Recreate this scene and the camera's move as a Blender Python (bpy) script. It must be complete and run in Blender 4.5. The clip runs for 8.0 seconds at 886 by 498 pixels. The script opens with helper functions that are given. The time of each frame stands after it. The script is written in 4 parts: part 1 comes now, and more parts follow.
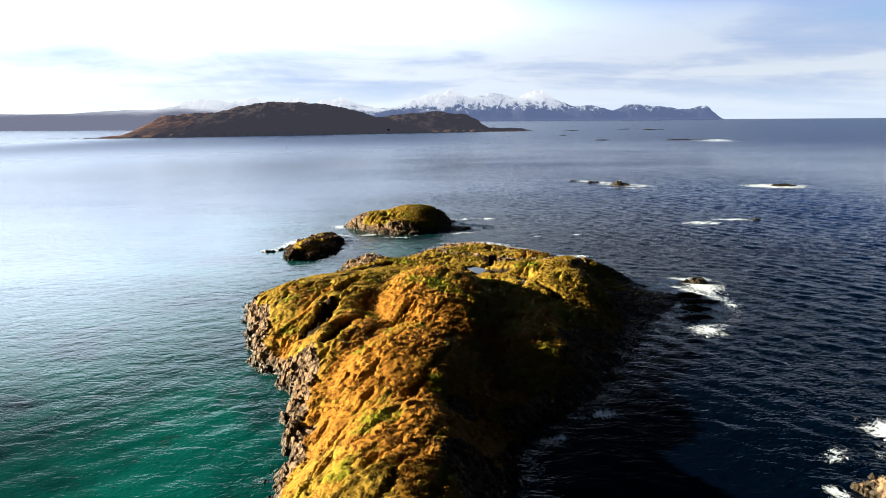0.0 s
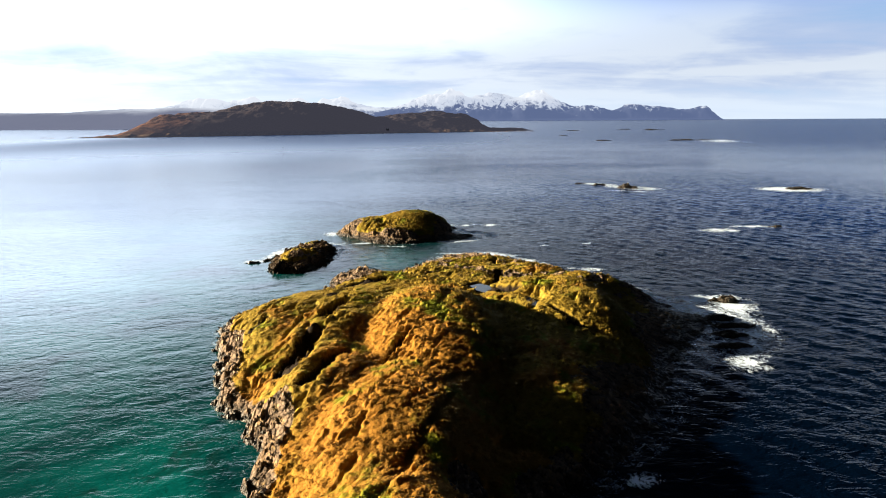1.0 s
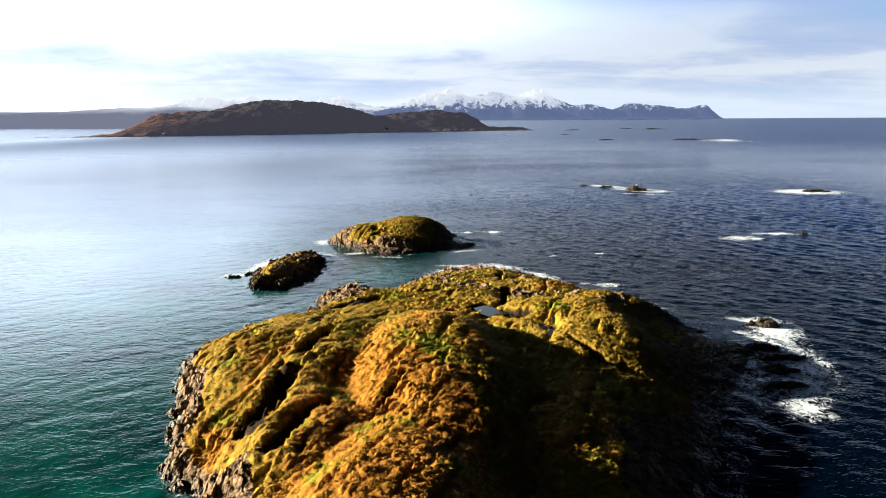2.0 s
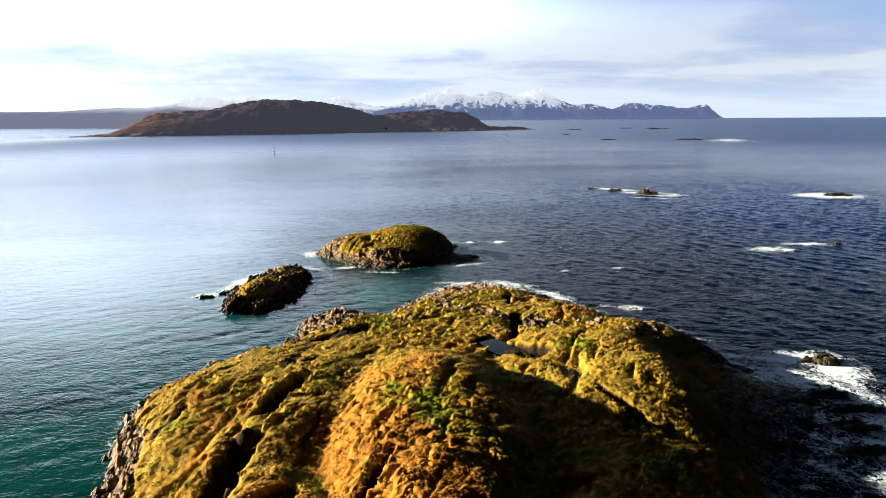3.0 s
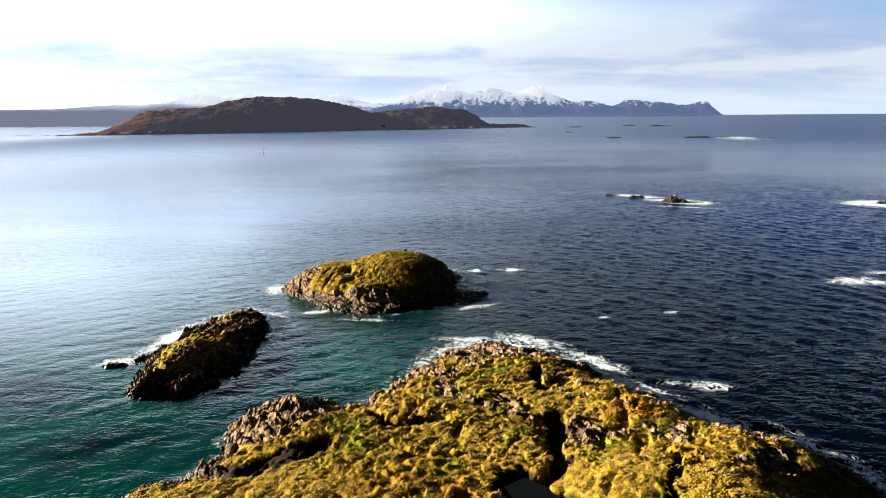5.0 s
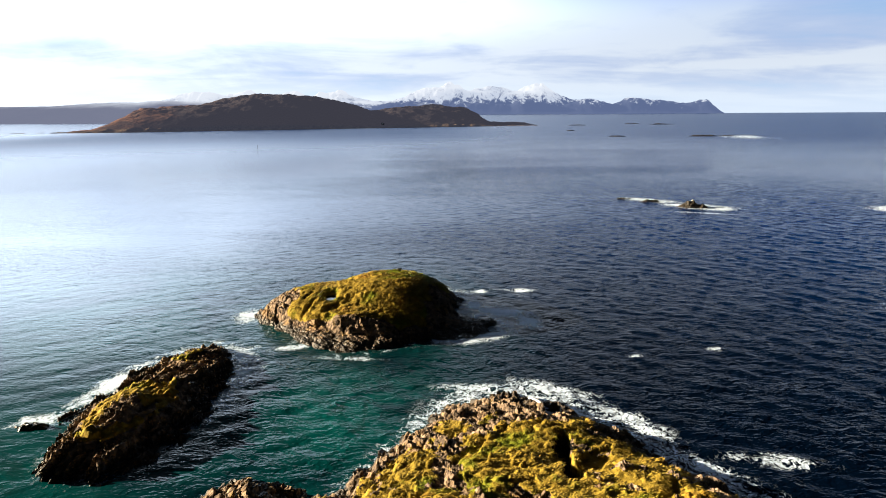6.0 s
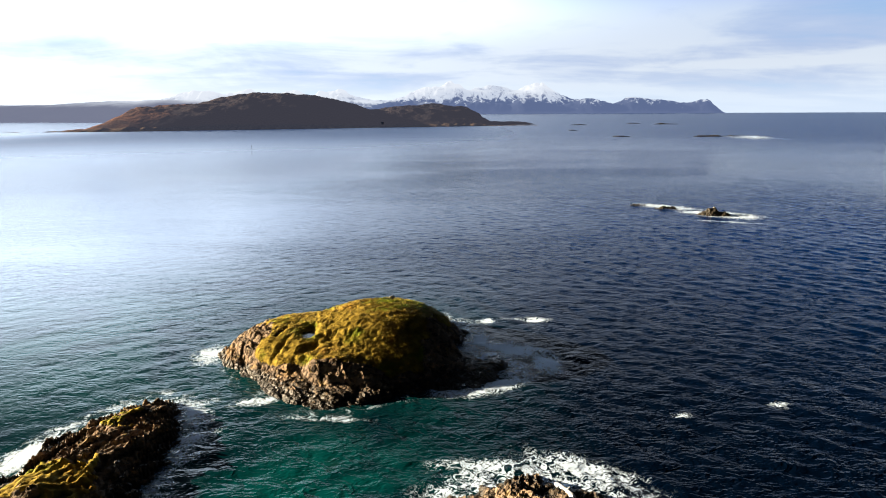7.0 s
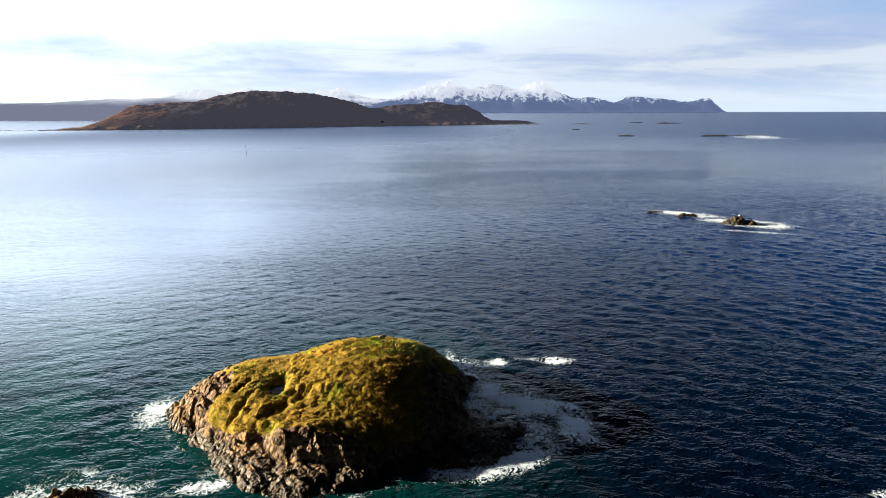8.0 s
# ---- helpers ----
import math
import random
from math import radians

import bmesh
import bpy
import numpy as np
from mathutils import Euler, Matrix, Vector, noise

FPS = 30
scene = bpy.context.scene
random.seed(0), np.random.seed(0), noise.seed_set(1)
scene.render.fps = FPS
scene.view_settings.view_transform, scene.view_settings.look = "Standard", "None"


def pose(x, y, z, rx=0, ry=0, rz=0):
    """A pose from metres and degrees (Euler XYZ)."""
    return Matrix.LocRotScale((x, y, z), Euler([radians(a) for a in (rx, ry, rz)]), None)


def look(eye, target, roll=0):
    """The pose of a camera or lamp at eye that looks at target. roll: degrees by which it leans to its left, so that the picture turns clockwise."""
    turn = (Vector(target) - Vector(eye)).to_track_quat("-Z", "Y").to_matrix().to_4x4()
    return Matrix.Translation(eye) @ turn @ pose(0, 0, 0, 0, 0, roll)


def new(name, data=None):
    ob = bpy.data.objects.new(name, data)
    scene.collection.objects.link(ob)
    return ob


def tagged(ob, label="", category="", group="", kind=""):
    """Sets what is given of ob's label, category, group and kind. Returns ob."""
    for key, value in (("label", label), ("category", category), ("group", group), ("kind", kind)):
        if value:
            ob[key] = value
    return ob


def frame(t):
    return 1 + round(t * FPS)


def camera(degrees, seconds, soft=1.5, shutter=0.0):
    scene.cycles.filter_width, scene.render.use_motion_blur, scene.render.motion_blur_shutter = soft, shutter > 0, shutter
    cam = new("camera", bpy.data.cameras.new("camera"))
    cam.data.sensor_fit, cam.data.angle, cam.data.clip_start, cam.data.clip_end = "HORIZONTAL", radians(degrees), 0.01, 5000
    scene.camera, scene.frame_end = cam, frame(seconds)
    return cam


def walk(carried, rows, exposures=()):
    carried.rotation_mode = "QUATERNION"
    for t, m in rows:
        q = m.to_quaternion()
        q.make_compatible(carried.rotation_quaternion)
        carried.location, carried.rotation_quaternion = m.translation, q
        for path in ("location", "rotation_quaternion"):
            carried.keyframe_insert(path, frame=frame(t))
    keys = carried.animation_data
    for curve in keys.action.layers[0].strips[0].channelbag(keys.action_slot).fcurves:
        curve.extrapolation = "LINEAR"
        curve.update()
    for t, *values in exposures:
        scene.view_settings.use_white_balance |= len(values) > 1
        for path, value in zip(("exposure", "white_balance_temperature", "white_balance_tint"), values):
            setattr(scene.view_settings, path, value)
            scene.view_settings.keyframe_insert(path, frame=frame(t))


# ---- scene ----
cam = camera(74.0, 8.0, soft=1.0)
PATH = [
    (0, (-0.029, -1.181, 13.833), (-0.032, 0.772, 13.402), -0.4),
    (0.5, (-0.058, 1.491, 13.824), (-0.059, 3.444, 13.393), -0.3),
    (1, (-0.074, 4.178, 13.818), (-0.075, 6.131, 13.386), -0.3),
    (1.5, (-0.098, 6.938, 13.81), (-0.098, 8.891, 13.376), -0.3),
    (3, (-0.105, 16.09, 13.763), (-0.104, 18.042, 13.327), -0.3),
    (3.5, (-0.119, 19.357, 13.778), (-0.117, 21.309, 13.34), -0.4),
    (4, (-0.147, 22.639, 13.801), (-0.144, 24.59, 13.361), -0.4),
    (4.5, (-0.163, 25.948, 13.82), (-0.159, 27.899, 13.378), -0.4),
    (6, (-0.136, 36.285, 13.871), (-0.132, 38.234, 13.419), -0.3),
    (6.5, (-0.14, 39.752, 13.869), (-0.135, 41.7, 13.415), -0.2),
    (7, (-0.146, 43.231, 13.874), (-0.142, 45.179, 13.42), -0.2),
    (7.5, (-0.156, 46.739, 13.88), (-0.153, 48.687, 13.425), -0.2),
    (8, (-0.215, 50.137, 13.88), (-0.212, 52.084, 13.422), -0.1),
]
walk(cam, [(t, look(eye, target, roll)) for t, eye, target, roll in PATH])

# ---- world, sun, exposure ----
SUN_AZ, SUN_EL = 80.0, 12.2          # degrees to the left of the view ahead, degrees above the sea
SUN_DIR = Vector((-math.sin(radians(SUN_AZ)) * math.cos(radians(SUN_EL)), math.cos(radians(SUN_AZ)) * math.cos(radians(SUN_EL)), math.sin(radians(SUN_EL))))
scene.view_settings.exposure = 2.2

sun = new("sun", bpy.data.lights.new("sun", "SUN"))
sun.data.energy, sun.data.angle, sun.data.color = 6.0, radians(0.6), (1.0, 0.82, 0.56)
sun.matrix_world = look((0, 0, 60), Vector((0, 0, 60)) - SUN_DIR)


class Graph:
    """A short way to write node trees."""

    def __init__(self, tree):
        self.tree = tree
        tree.nodes.clear()

    def node(self, kind, links=None, **values):
        n = self.tree.nodes.new(kind)
        for key, value in values.items():
            setattr(n, key, value)
        for key, value in (links or {}).items():
            self.put(n.inputs[key], value)
        return n

    def put(self, socket, value):
        if isinstance(value, bpy.types.NodeSocket):
            self.tree.links.new(value, socket)
        elif isinstance(value, bpy.types.Node):
            self.tree.links.new(value.outputs[0], socket)
        else:
            socket.default_value = value

    def math(self, op, a, b=0.0, c=0.0, clamp=False):
        return self.node("ShaderNodeMath", {0: a, 1: b, 2: c}, operation=op, use_clamp=clamp).outputs[0]

    def vec(self, op, a, b=(0, 0, 0)):
        n = self.node("ShaderNodeVectorMath", {0: a, 1: b}, operation=op)
        return n.outputs["Value"] if op in ("DOT_PRODUCT", "LENGTH") else n.outputs[0]

    def noise(self, at, scale, detail=4.0, rough=0.55, distortion=0.0):
        return self.node("ShaderNodeTexNoise", {"Vector": at, "Scale": scale, "Detail": detail, "Roughness": rough, "Distortion": distortion}).outputs["Fac"]

    def step(self, x, lo, hi, a=0.0, b=1.0):
        return self.node("ShaderNodeMapRange", {"Value": x, "From Min": lo, "From Max": hi, "To Min": a, "To Max": b}, interpolation_type="SMOOTHSTEP").outputs[0]

    def mix(self, f, a, b, blend="MIX"):
        n = self.node("ShaderNodeMix", data_type="RGBA", blend_type=blend)
        self.put(n.inputs[0], f)
        for socket, value in ((n.inputs[6], a), (n.inputs[7], b)):
            self.put(socket, (*value, 1.0) if isinstance(value, tuple) and len(value) == 3 else value)
        return n.outputs[2]

    def attr(self, name):
        return self.node("ShaderNodeAttribute", attribute_name=name).outputs["Fac"]

    def bump(self, height, distance, strength=1.0):
        return self.node("ShaderNodeBump", {"Height": height, "Distance": distance, "Strength": strength}).outputs[0]


def make_world():
    world = bpy.data.worlds.new("sky")
    scene.world = world
    world.use_nodes = True
    g = Graph(world.node_tree)
    at = g.node("ShaderNodeTexCoord").outputs["Generated"]
    xyz = g.node("ShaderNodeSeparateXYZ", {0: at})
    x, y, z = xyz.outputs
    sky = g.node("ShaderNodeTexSky", sky_type="NISHITA", sun_disc=False, sun_elevation=radians(SUN_EL), sun_rotation=radians(-SUN_AZ), altitude=10.0)
    clear = g.vec("SCALE", sky.outputs[0])
    clear.node.inputs["Scale"].default_value = 0.0016
    # cloud deck, seen at a slant towards the horizon
    up = g.math("ADD", g.math("MAXIMUM", z, 0.0), 0.095)
    flat = g.node("ShaderNodeCombineXYZ", {0: g.math("DIVIDE", x, up), 1: g.math("DIVIDE", y, up), 2: 0.0}).outputs[0]
    flat = g.node("ShaderNodeMapping", {"Vector": flat, "Rotation": (0, 0, radians(-14)), "Scale": (0.75, 1.0, 1.0)}).outputs[0]
    big = g.noise(g.vec("ADD", flat, (3.1, 7.4, 0.0)), 0.42, 5.0, 0.5, 0.5)
    fine = g.noise(g.vec("ADD", flat, (1.7, -2.2, 4.0)), 0.95, 6.0, 0.58, 0.8)
    side_all = g.vec("DOT_PRODUCT", at, (-math.sin(radians(62)), math.cos(radians(62)), 0.20))
    side = g.math("MAXIMUM", side_all, 0.0)
    thin = g.math("MAXIMUM", g.vec("DOT_PRODUCT", at, (-math.sin(radians(33)), math.cos(radians(33)), 0.20)), 0.0)
    # mostly unseen patch of bright sky, added to put glare on the left water
    glare_patch = g.math("MULTIPLY", g.math("POWER", thin, 7.0), g.math("MULTIPLY", g.step(z, 0.08, 0.23), g.step(z, 0.28, 0.44, 4.6, 0.08)))
    glow = g.math("ADD", glare_patch, g.math("ADD", g.math("MULTIPLY", g.math("POWER", side, 1.8), 0.42), g.math("MULTIPLY", g.math("POWER", side, 8.0), 0.35)))
    tone = g.math("ADD", g.math("MULTIPLY", big, 0.66), g.math("MULTIPLY", fine, 0.34))
    # one blue gap in the deck, out over the open sea
    gap = g.vec("DOT_PRODUCT", g.vec("MULTIPLY", g.vec("SUBTRACT", at, (0.535, 0.832, 0.125)), (1.0, 1.0, 3.2)), g.vec("MULTIPLY", g.vec("SUBTRACT", at, (0.535, 0.832, 0.125)), (1.0, 1.0, 3.2)))
    tone = g.math("ADD", g.math("ADD", tone, 0.035), g.step(gap, 0.0, 0.03, -0.14, 0.0))
    # ragged low billows over the land, seen edge on
    low = g.node("ShaderNodeMapping", {"Vector": at, "Scale": (5.0, 5.0, 21.0)}).outputs[0]
    puff = g.noise(low, 1.0, 6.0, 0.6, 0.5)
    tone = g.math("ADD", tone, g.math("MULTIPLY", g.math("SUBTRACT", puff, 0.5), g.step(z, 0.02, 0.17, 0.42, 0.16)))
    cloud = g.mix(g.step(tone, 0.30, 0.48), (0.155, 0.243, 0.375), (0.226, 0.273, 0.372))
    cloud = g.mix(g.step(tone, 0.44, 0.60), cloud, (0.335, 0.370, 0.418))
    cloud = g.mix(g.math("MULTIPLY", g.step(x, -0.1, 0.6), g.step(z, 0.05, 0.19, 0.0, 0.5)), cloud, (0.165, 0.245, 0.385))
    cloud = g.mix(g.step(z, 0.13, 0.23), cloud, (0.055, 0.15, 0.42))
    # sky above and right of the view dimmed to cut the fill light
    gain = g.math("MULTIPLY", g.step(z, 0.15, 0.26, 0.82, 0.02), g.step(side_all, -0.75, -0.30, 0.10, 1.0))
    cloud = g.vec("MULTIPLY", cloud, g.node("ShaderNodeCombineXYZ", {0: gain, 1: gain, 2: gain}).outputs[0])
    # bright cloud on the left, strongest out of view, added for glare on the sea
    shine = g.math("MULTIPLY", glow, g.step(z, 0.30, 0.60, 1.0, 0.1))
    shine = g.math("MULTIPLY", shine, g.step(tone, 0.34, 0.60, 0.58, 1.06))
    cloud = g.vec("ADD", cloud, g.vec("MULTIPLY", g.node("ShaderNodeCombineXYZ", {0: shine, 1: shine, 2: shine}).outputs[0], (0.268, 0.318, 0.375)))
    # cloud gives way overhead and behind to a near-black sky, which keeps shade dark
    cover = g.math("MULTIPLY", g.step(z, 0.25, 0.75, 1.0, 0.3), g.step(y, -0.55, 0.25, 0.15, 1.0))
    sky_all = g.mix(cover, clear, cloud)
    haze = g.step(z, 0.0, 0.075, 0.85, 0.0)
    pale = g.mix(g.step(side_all, 0.25, 0.95), (0.285, 0.330, 0.385), (0.42, 0.45, 0.49))
    sky_all = g.mix(g.math("MULTIPLY", haze, g.step(y, -0.3, 0.3)), sky_all, pale)
    sky_all = g.mix(g.step(z, -0.02, -0.004, 1.0, 0.0), sky_all, (0.06, 0.07, 0.09))
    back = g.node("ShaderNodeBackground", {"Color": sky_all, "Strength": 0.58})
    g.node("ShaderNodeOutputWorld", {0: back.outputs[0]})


make_world()

# ---- materials ----


def material(name):
    mat = bpy.data.materials.new(name)
    mat.use_nodes = True
    return mat, Graph(mat.node_tree)


def finish(g, colour, rough=0.85, normal=None, **more):
    links = {"Base Color": colour, "Roughness": rough}
    if normal is not None:
        links["Normal"] = normal
    links.update({k.replace("_", " "): v for k, v in more.items()})
    b = g.node("ShaderNodeBsdfPrincipled", links)
    g.node("ShaderNodeOutputMaterial", {0: b.outputs[0]})
    return b


def obj_coords(g):
    return g.node("ShaderNodeTexCoord").outputs["Object"]


def mat_water():
    mat, g = material("sea_water")
    at = obj_coords(g)
    shallow, foam = g.attr("shallow"), g.attr("foam")
    patch = g.noise(at, 0.16, 4.0, 0.6, 0.5)
    teal = g.math("MULTIPLY", shallow, g.step(patch, 0.24, 0.58), clamp=True)
    # the water's own blue, raised with distance to stand in for reflected sky
    deep = g.mix(g.attr("far_blue"), (0.0003, 0.0022, 0.0078), (0.0008, 0.013, 0.068))
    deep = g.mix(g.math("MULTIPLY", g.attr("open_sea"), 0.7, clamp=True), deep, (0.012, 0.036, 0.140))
    colour = g.mix(teal, deep, (0.001, 0.078, 0.076))
    weed = g.math("MULTIPLY", g.step(g.noise(g.vec("ADD", at, (7.0, 2.0, 0.0)), 0.34, 5.0, 0.65, 0.8), 0.54, 0.66), g.step(shallow, 0.25, 0.6))
    colour = g.mix(g.math("MULTIPLY", weed, 0.6), colour, (0.004, 0.020, 0.018))
    # short-crested ripples at three sizes, crests nearly across the sound
    turned = g.node("ShaderNodeMapping", {"Vector": at, "Rotation": (0, 0, radians(18)), "Scale": (0.7, 1.35, 1.0)}).outputs[0]
    h1 = g.noise(turned, 3.1, 2.0, 0.6, 0.5)
    h2 = g.noise(turned, 1.15, 3.0, 0.55, 0.5)
    h3 = g.noise(turned, 0.24, 2.0, 0.5)
    sharp = g.math("SUBTRACT", 1.0, g.math("ABSOLUTE", g.math("MULTIPLY", g.math("SUBTRACT", h2, 0.5), 3.2)))
    h = g.math("ADD", g.math("MULTIPLY", h1, 0.055), g.math("ADD", g.math("MULTIPLY", sharp, 0.075), g.math("MULTIPLY", h3, 0.18)))
    calm = g.step(g.noise(g.vec("MULTIPLY", at, (0.4, 1.3, 1.0)), 0.035, 4.0, 0.55, 0.6), 0.35, 0.65, 0.45, 1.05)
    normal = g.node("ShaderNodeBump", {"Height": h, "Distance": 1.0, "Strength": g.math("MULTIPLY", calm, g.attr("chop"))}).outputs[0]
    # foam in torn webs: thin threads round dark holes, closing up where it is thick
    n_big, n_mid, n_small = g.noise(at, 0.75, 5.0, 0.6, 1.6), g.noise(at, 2.2, 5.0, 0.65, 1.5), g.noise(at, 6.5, 4.0, 0.7, 1.0)
    thread = [g.math("SUBTRACT", 1.0, g.math("ABSOLUTE", g.math("MULTIPLY", g.math("SUBTRACT", n, 0.5), 9.0)), clamp=True) for n in (n_mid, n_small)]
    lace = g.math("ADD", g.math("MULTIPLY", thread[0], 0.55), g.math("MULTIPLY", thread[1], 0.35))
    cover = g.math("ADD", g.math("MULTIPLY", foam, 1.12), g.math("ADD", g.math("MULTIPLY", g.math("SUBTRACT", n_big, 0.5), 1.5), lace))
    white = g.math("MULTIPLY", g.step(cover, 0.92, 1.10), g.step(foam, 0.04, 0.22))
    colour = g.mix(g.math("MULTIPLY", white, 0.92), colour, (0.64, 0.79, 1.0))
    rough = g.math("ADD", g.math("MULTIPLY", white, 0.6), g.math("ADD", 0.05, g.math("MULTIPLY", g.attr("open_sea"), 0.22)))
    finish(g, colour, rough, normal, IOR=1.18, Specular_Tint=(0.66, 0.87, 1.0, 1.0))
    return mat


# where the turf is fresh and green: x, y, radius
GREEN_SPOTS = [(-3.6, 16.9, 0.9), (-2.4, 17.6, 0.6), (-2.8, 78.4, 1.5), (-0.3, 34.6, 0.6), (-0.6, 36.8, 0.7), (-5.6, 41.5, 0.9), (2.6, 52.5, 0.9), (6.0, 51.0, 0.7), (3.0, 57.5, 0.8)]


def greener(g, at, green):
    flat = g.vec("MULTIPLY", at, (1.0, 1.0, 0.0))
    for x, y, radius in GREEN_SPOTS:
        green = g.math("ADD", green, g.step(g.vec("LENGTH", g.vec("SUBTRACT", flat, (x, y, 0.0))), radius * 0.4, radius * 1.4, 0.10, 0.0))
    return g.math("ADD", green, g.step(g.node("ShaderNodeSeparateXYZ", {0: at}).outputs[1], 43.0, 54.0, 0.0, 0.025))


def mat_ground(name, wet_to=0.30):
    """Rock with turf where the attribute 'grass' says so, wet and dark near the waterline."""
    mat, g = material(name)
    at = obj_coords(g)
    z = g.node("ShaderNodeSeparateXYZ", {0: at}).outputs[2]
    n1, n2, n3 = g.noise(at, 0.5, 5.0), g.noise(at, 3.2, 6.0, 0.65), g.noise(at, 14.0, 4.0, 0.6)
    # broken blocks, each with its own tone
    bent = g.vec("ADD", g.vec("MULTIPLY", at, (1.0, 1.0, 1.4)), g.vec("MULTIPLY", g.node("ShaderNodeTexNoise", {"Vector": at, "Scale": 2.0, "Detail": 3.0}).outputs["Color"], (0.5, 0.5, 0.5)))
    chunk = g.node("ShaderNodeTexVoronoi", {"Vector": bent, "Scale": 3.4, "Randomness": 1.0})
    own = g.node("ShaderNodeSeparateXYZ", {0: chunk.outputs["Color"]}).outputs[0]
    rock = g.mix(g.step(g.math("ADD", g.math("MULTIPLY", own, 0.45), g.math("MULTIPLY", n2, 0.75)), 0.32, 0.82), (0.032, 0.025, 0.020), (0.205, 0.148, 0.104))
    rock = g.mix(g.math("MULTIPLY", g.step(n3, 0.53, 0.70), 0.5), rock, (0.28, 0.212, 0.155))
    rock = g.mix(g.math("MULTIPLY", g.step(n1, 0.54, 0.68), 0.35), rock, (0.27, 0.150, 0.045))
    rock = g.mix(g.math("MULTIPLY", g.step(g.noise(g.vec("ADD", at, (5.0, -8.0, 3.0)), 1.1, 5.0, 0.65), 0.54, 0.68), 0.5), rock, (0.33, 0.240, 0.170))
    rock = g.mix(g.math("MULTIPLY", g.step(g.noise(g.vec("ADD", at, (-2.0, 6.0, 9.0)), 2.3, 6.0, 0.7), 0.54, 0.64), 0.4), rock, (0.31, 0.205, 0.06))
    wet = g.step(g.math("ADD", z, g.math("MULTIPLY", g.math("SUBTRACT", n2, 0.5), 0.7)), wet_to - 0.3, wet_to, 1.0, 0.0)
    rock = g.mix(g.math("MULTIPLY", wet, 0.93), rock, (0.018, 0.015, 0.010))
    turf = g.mix(g.step(n2, 0.3, 0.7), (0.142, 0.094, 0.011), (0.315, 0.226, 0.034))
    rust = g.noise(g.vec("ADD", at, (9.0, 4.0, 0.0)), 0.28, 4.0, 0.6)
    heart = g.vec("LENGTH", g.vec("MULTIPLY", g.vec("SUBTRACT", at, (-1.6, 29.0, 2.0)), (1.0, 0.34, 1.0)))
    rust = g.math("ADD", rust, g.step(heart, 2.0, 6.5, 0.16, -0.07))
    rust = g.math("ADD", rust, g.step(g.node("ShaderNodeSeparateXYZ", {0: at}).outputs[1], 24.0, 42.0, 0.10, -0.03))
    turf = g.mix(g.math("MULTIPLY", g.step(rust, 0.44, 0.64), 0.75), turf, (0.30, 0.128, 0.020))
    green = g.noise(g.vec("ADD", at, (-3.0, 14.0, 0.0)), 0.42, 5.0, 0.65)
    green = greener(g, at, green)
    turf = g.mix(g.math("MULTIPLY", g.step(green, 0.54, 0.68), 0.8), turf, (0.14, 0.185, 0.012))
    fac = g.step(g.math("ADD", g.attr("grass"), g.math("MULTIPLY", g.math("SUBTRACT", n2, 0.5), 0.5)), 0.38, 0.6)
    colour = g.mix(fac, rock, turf)
    # walls and floors of the gullies painted near-black to stand in for shade
    colour = g.mix(g.attr("gully_shade"), colour, g.mix(g.step(n3, 0.4, 0.65), (0.010, 0.007, 0.005), (0.030, 0.020, 0.011)))
    crag = g.math("MULTIPLY", g.math("SUBTRACT", 1.0, fac), g.math("ADD", g.math("MULTIPLY", own, 0.10), g.math("MULTIPLY", chunk.outputs["Distance"], -0.16)))
    height = g.math("ADD", crag, g.math("ADD", g.math("MULTIPLY", n2, 0.10), g.math("MULTIPLY", n3, 0.035)))
    rough = g.math("SUBTRACT", 0.9, g.math("MULTIPLY", wet, 0.45))
    finish(g, colour, rough, g.bump(height, 1.0, 1.0), Specular_IOR_Level=g.math("ADD", 0.06, g.math("MULTIPLY", wet, 0.16)))
    return mat


def mat_blades():
    mat, g = material("dry_grass")
    at = obj_coords(g)
    own = g.node("ShaderNodeNewGeometry").outputs["Random Per Island"]
    rust = g.noise(g.vec("ADD", at, (9.0, 4.0, 0.0)), 0.28, 4.0, 0.6)
    heart = g.vec("LENGTH", g.vec("MULTIPLY", g.vec("SUBTRACT", at, (-1.6, 29.0, 2.0)), (1.0, 0.34, 1.0)))
    rust = g.math("ADD", rust, g.step(heart, 2.0, 6.5, 0.16, -0.07))
    rust = g.math("ADD", rust, g.step(g.node("ShaderNodeSeparateXYZ", {0: at}).outputs[1], 24.0, 42.0, 0.10, -0.03))
    green = g.noise(g.vec("ADD", at, (-3.0, 14.0, 0.0)), 0.42, 5.0, 0.65)
    green = greener(g, at, green)
    clump = g.noise(at, 2.6, 3.0, 0.6)
    colour = g.mix(g.math("ADD", g.math("MULTIPLY", own, 0.4), g.math("MULTIPLY", g.step(clump, 0.3, 0.7), 0.6)), (0.185, 0.122, 0.014), (0.35, 0.252, 0.044))
    colour = g.mix(g.math("MULTIPLY", g.step(rust, 0.44, 0.64), 0.7), colour, (0.34, 0.150, 0.024))
    colour = g.mix(g.math("MULTIPLY", g.step(green, 0.53, 0.67), 0.85), colour, (0.15, 0.205, 0.013))
    finish(g, colour, 0.75, Specular_IOR_Level=0.08)
    return mat


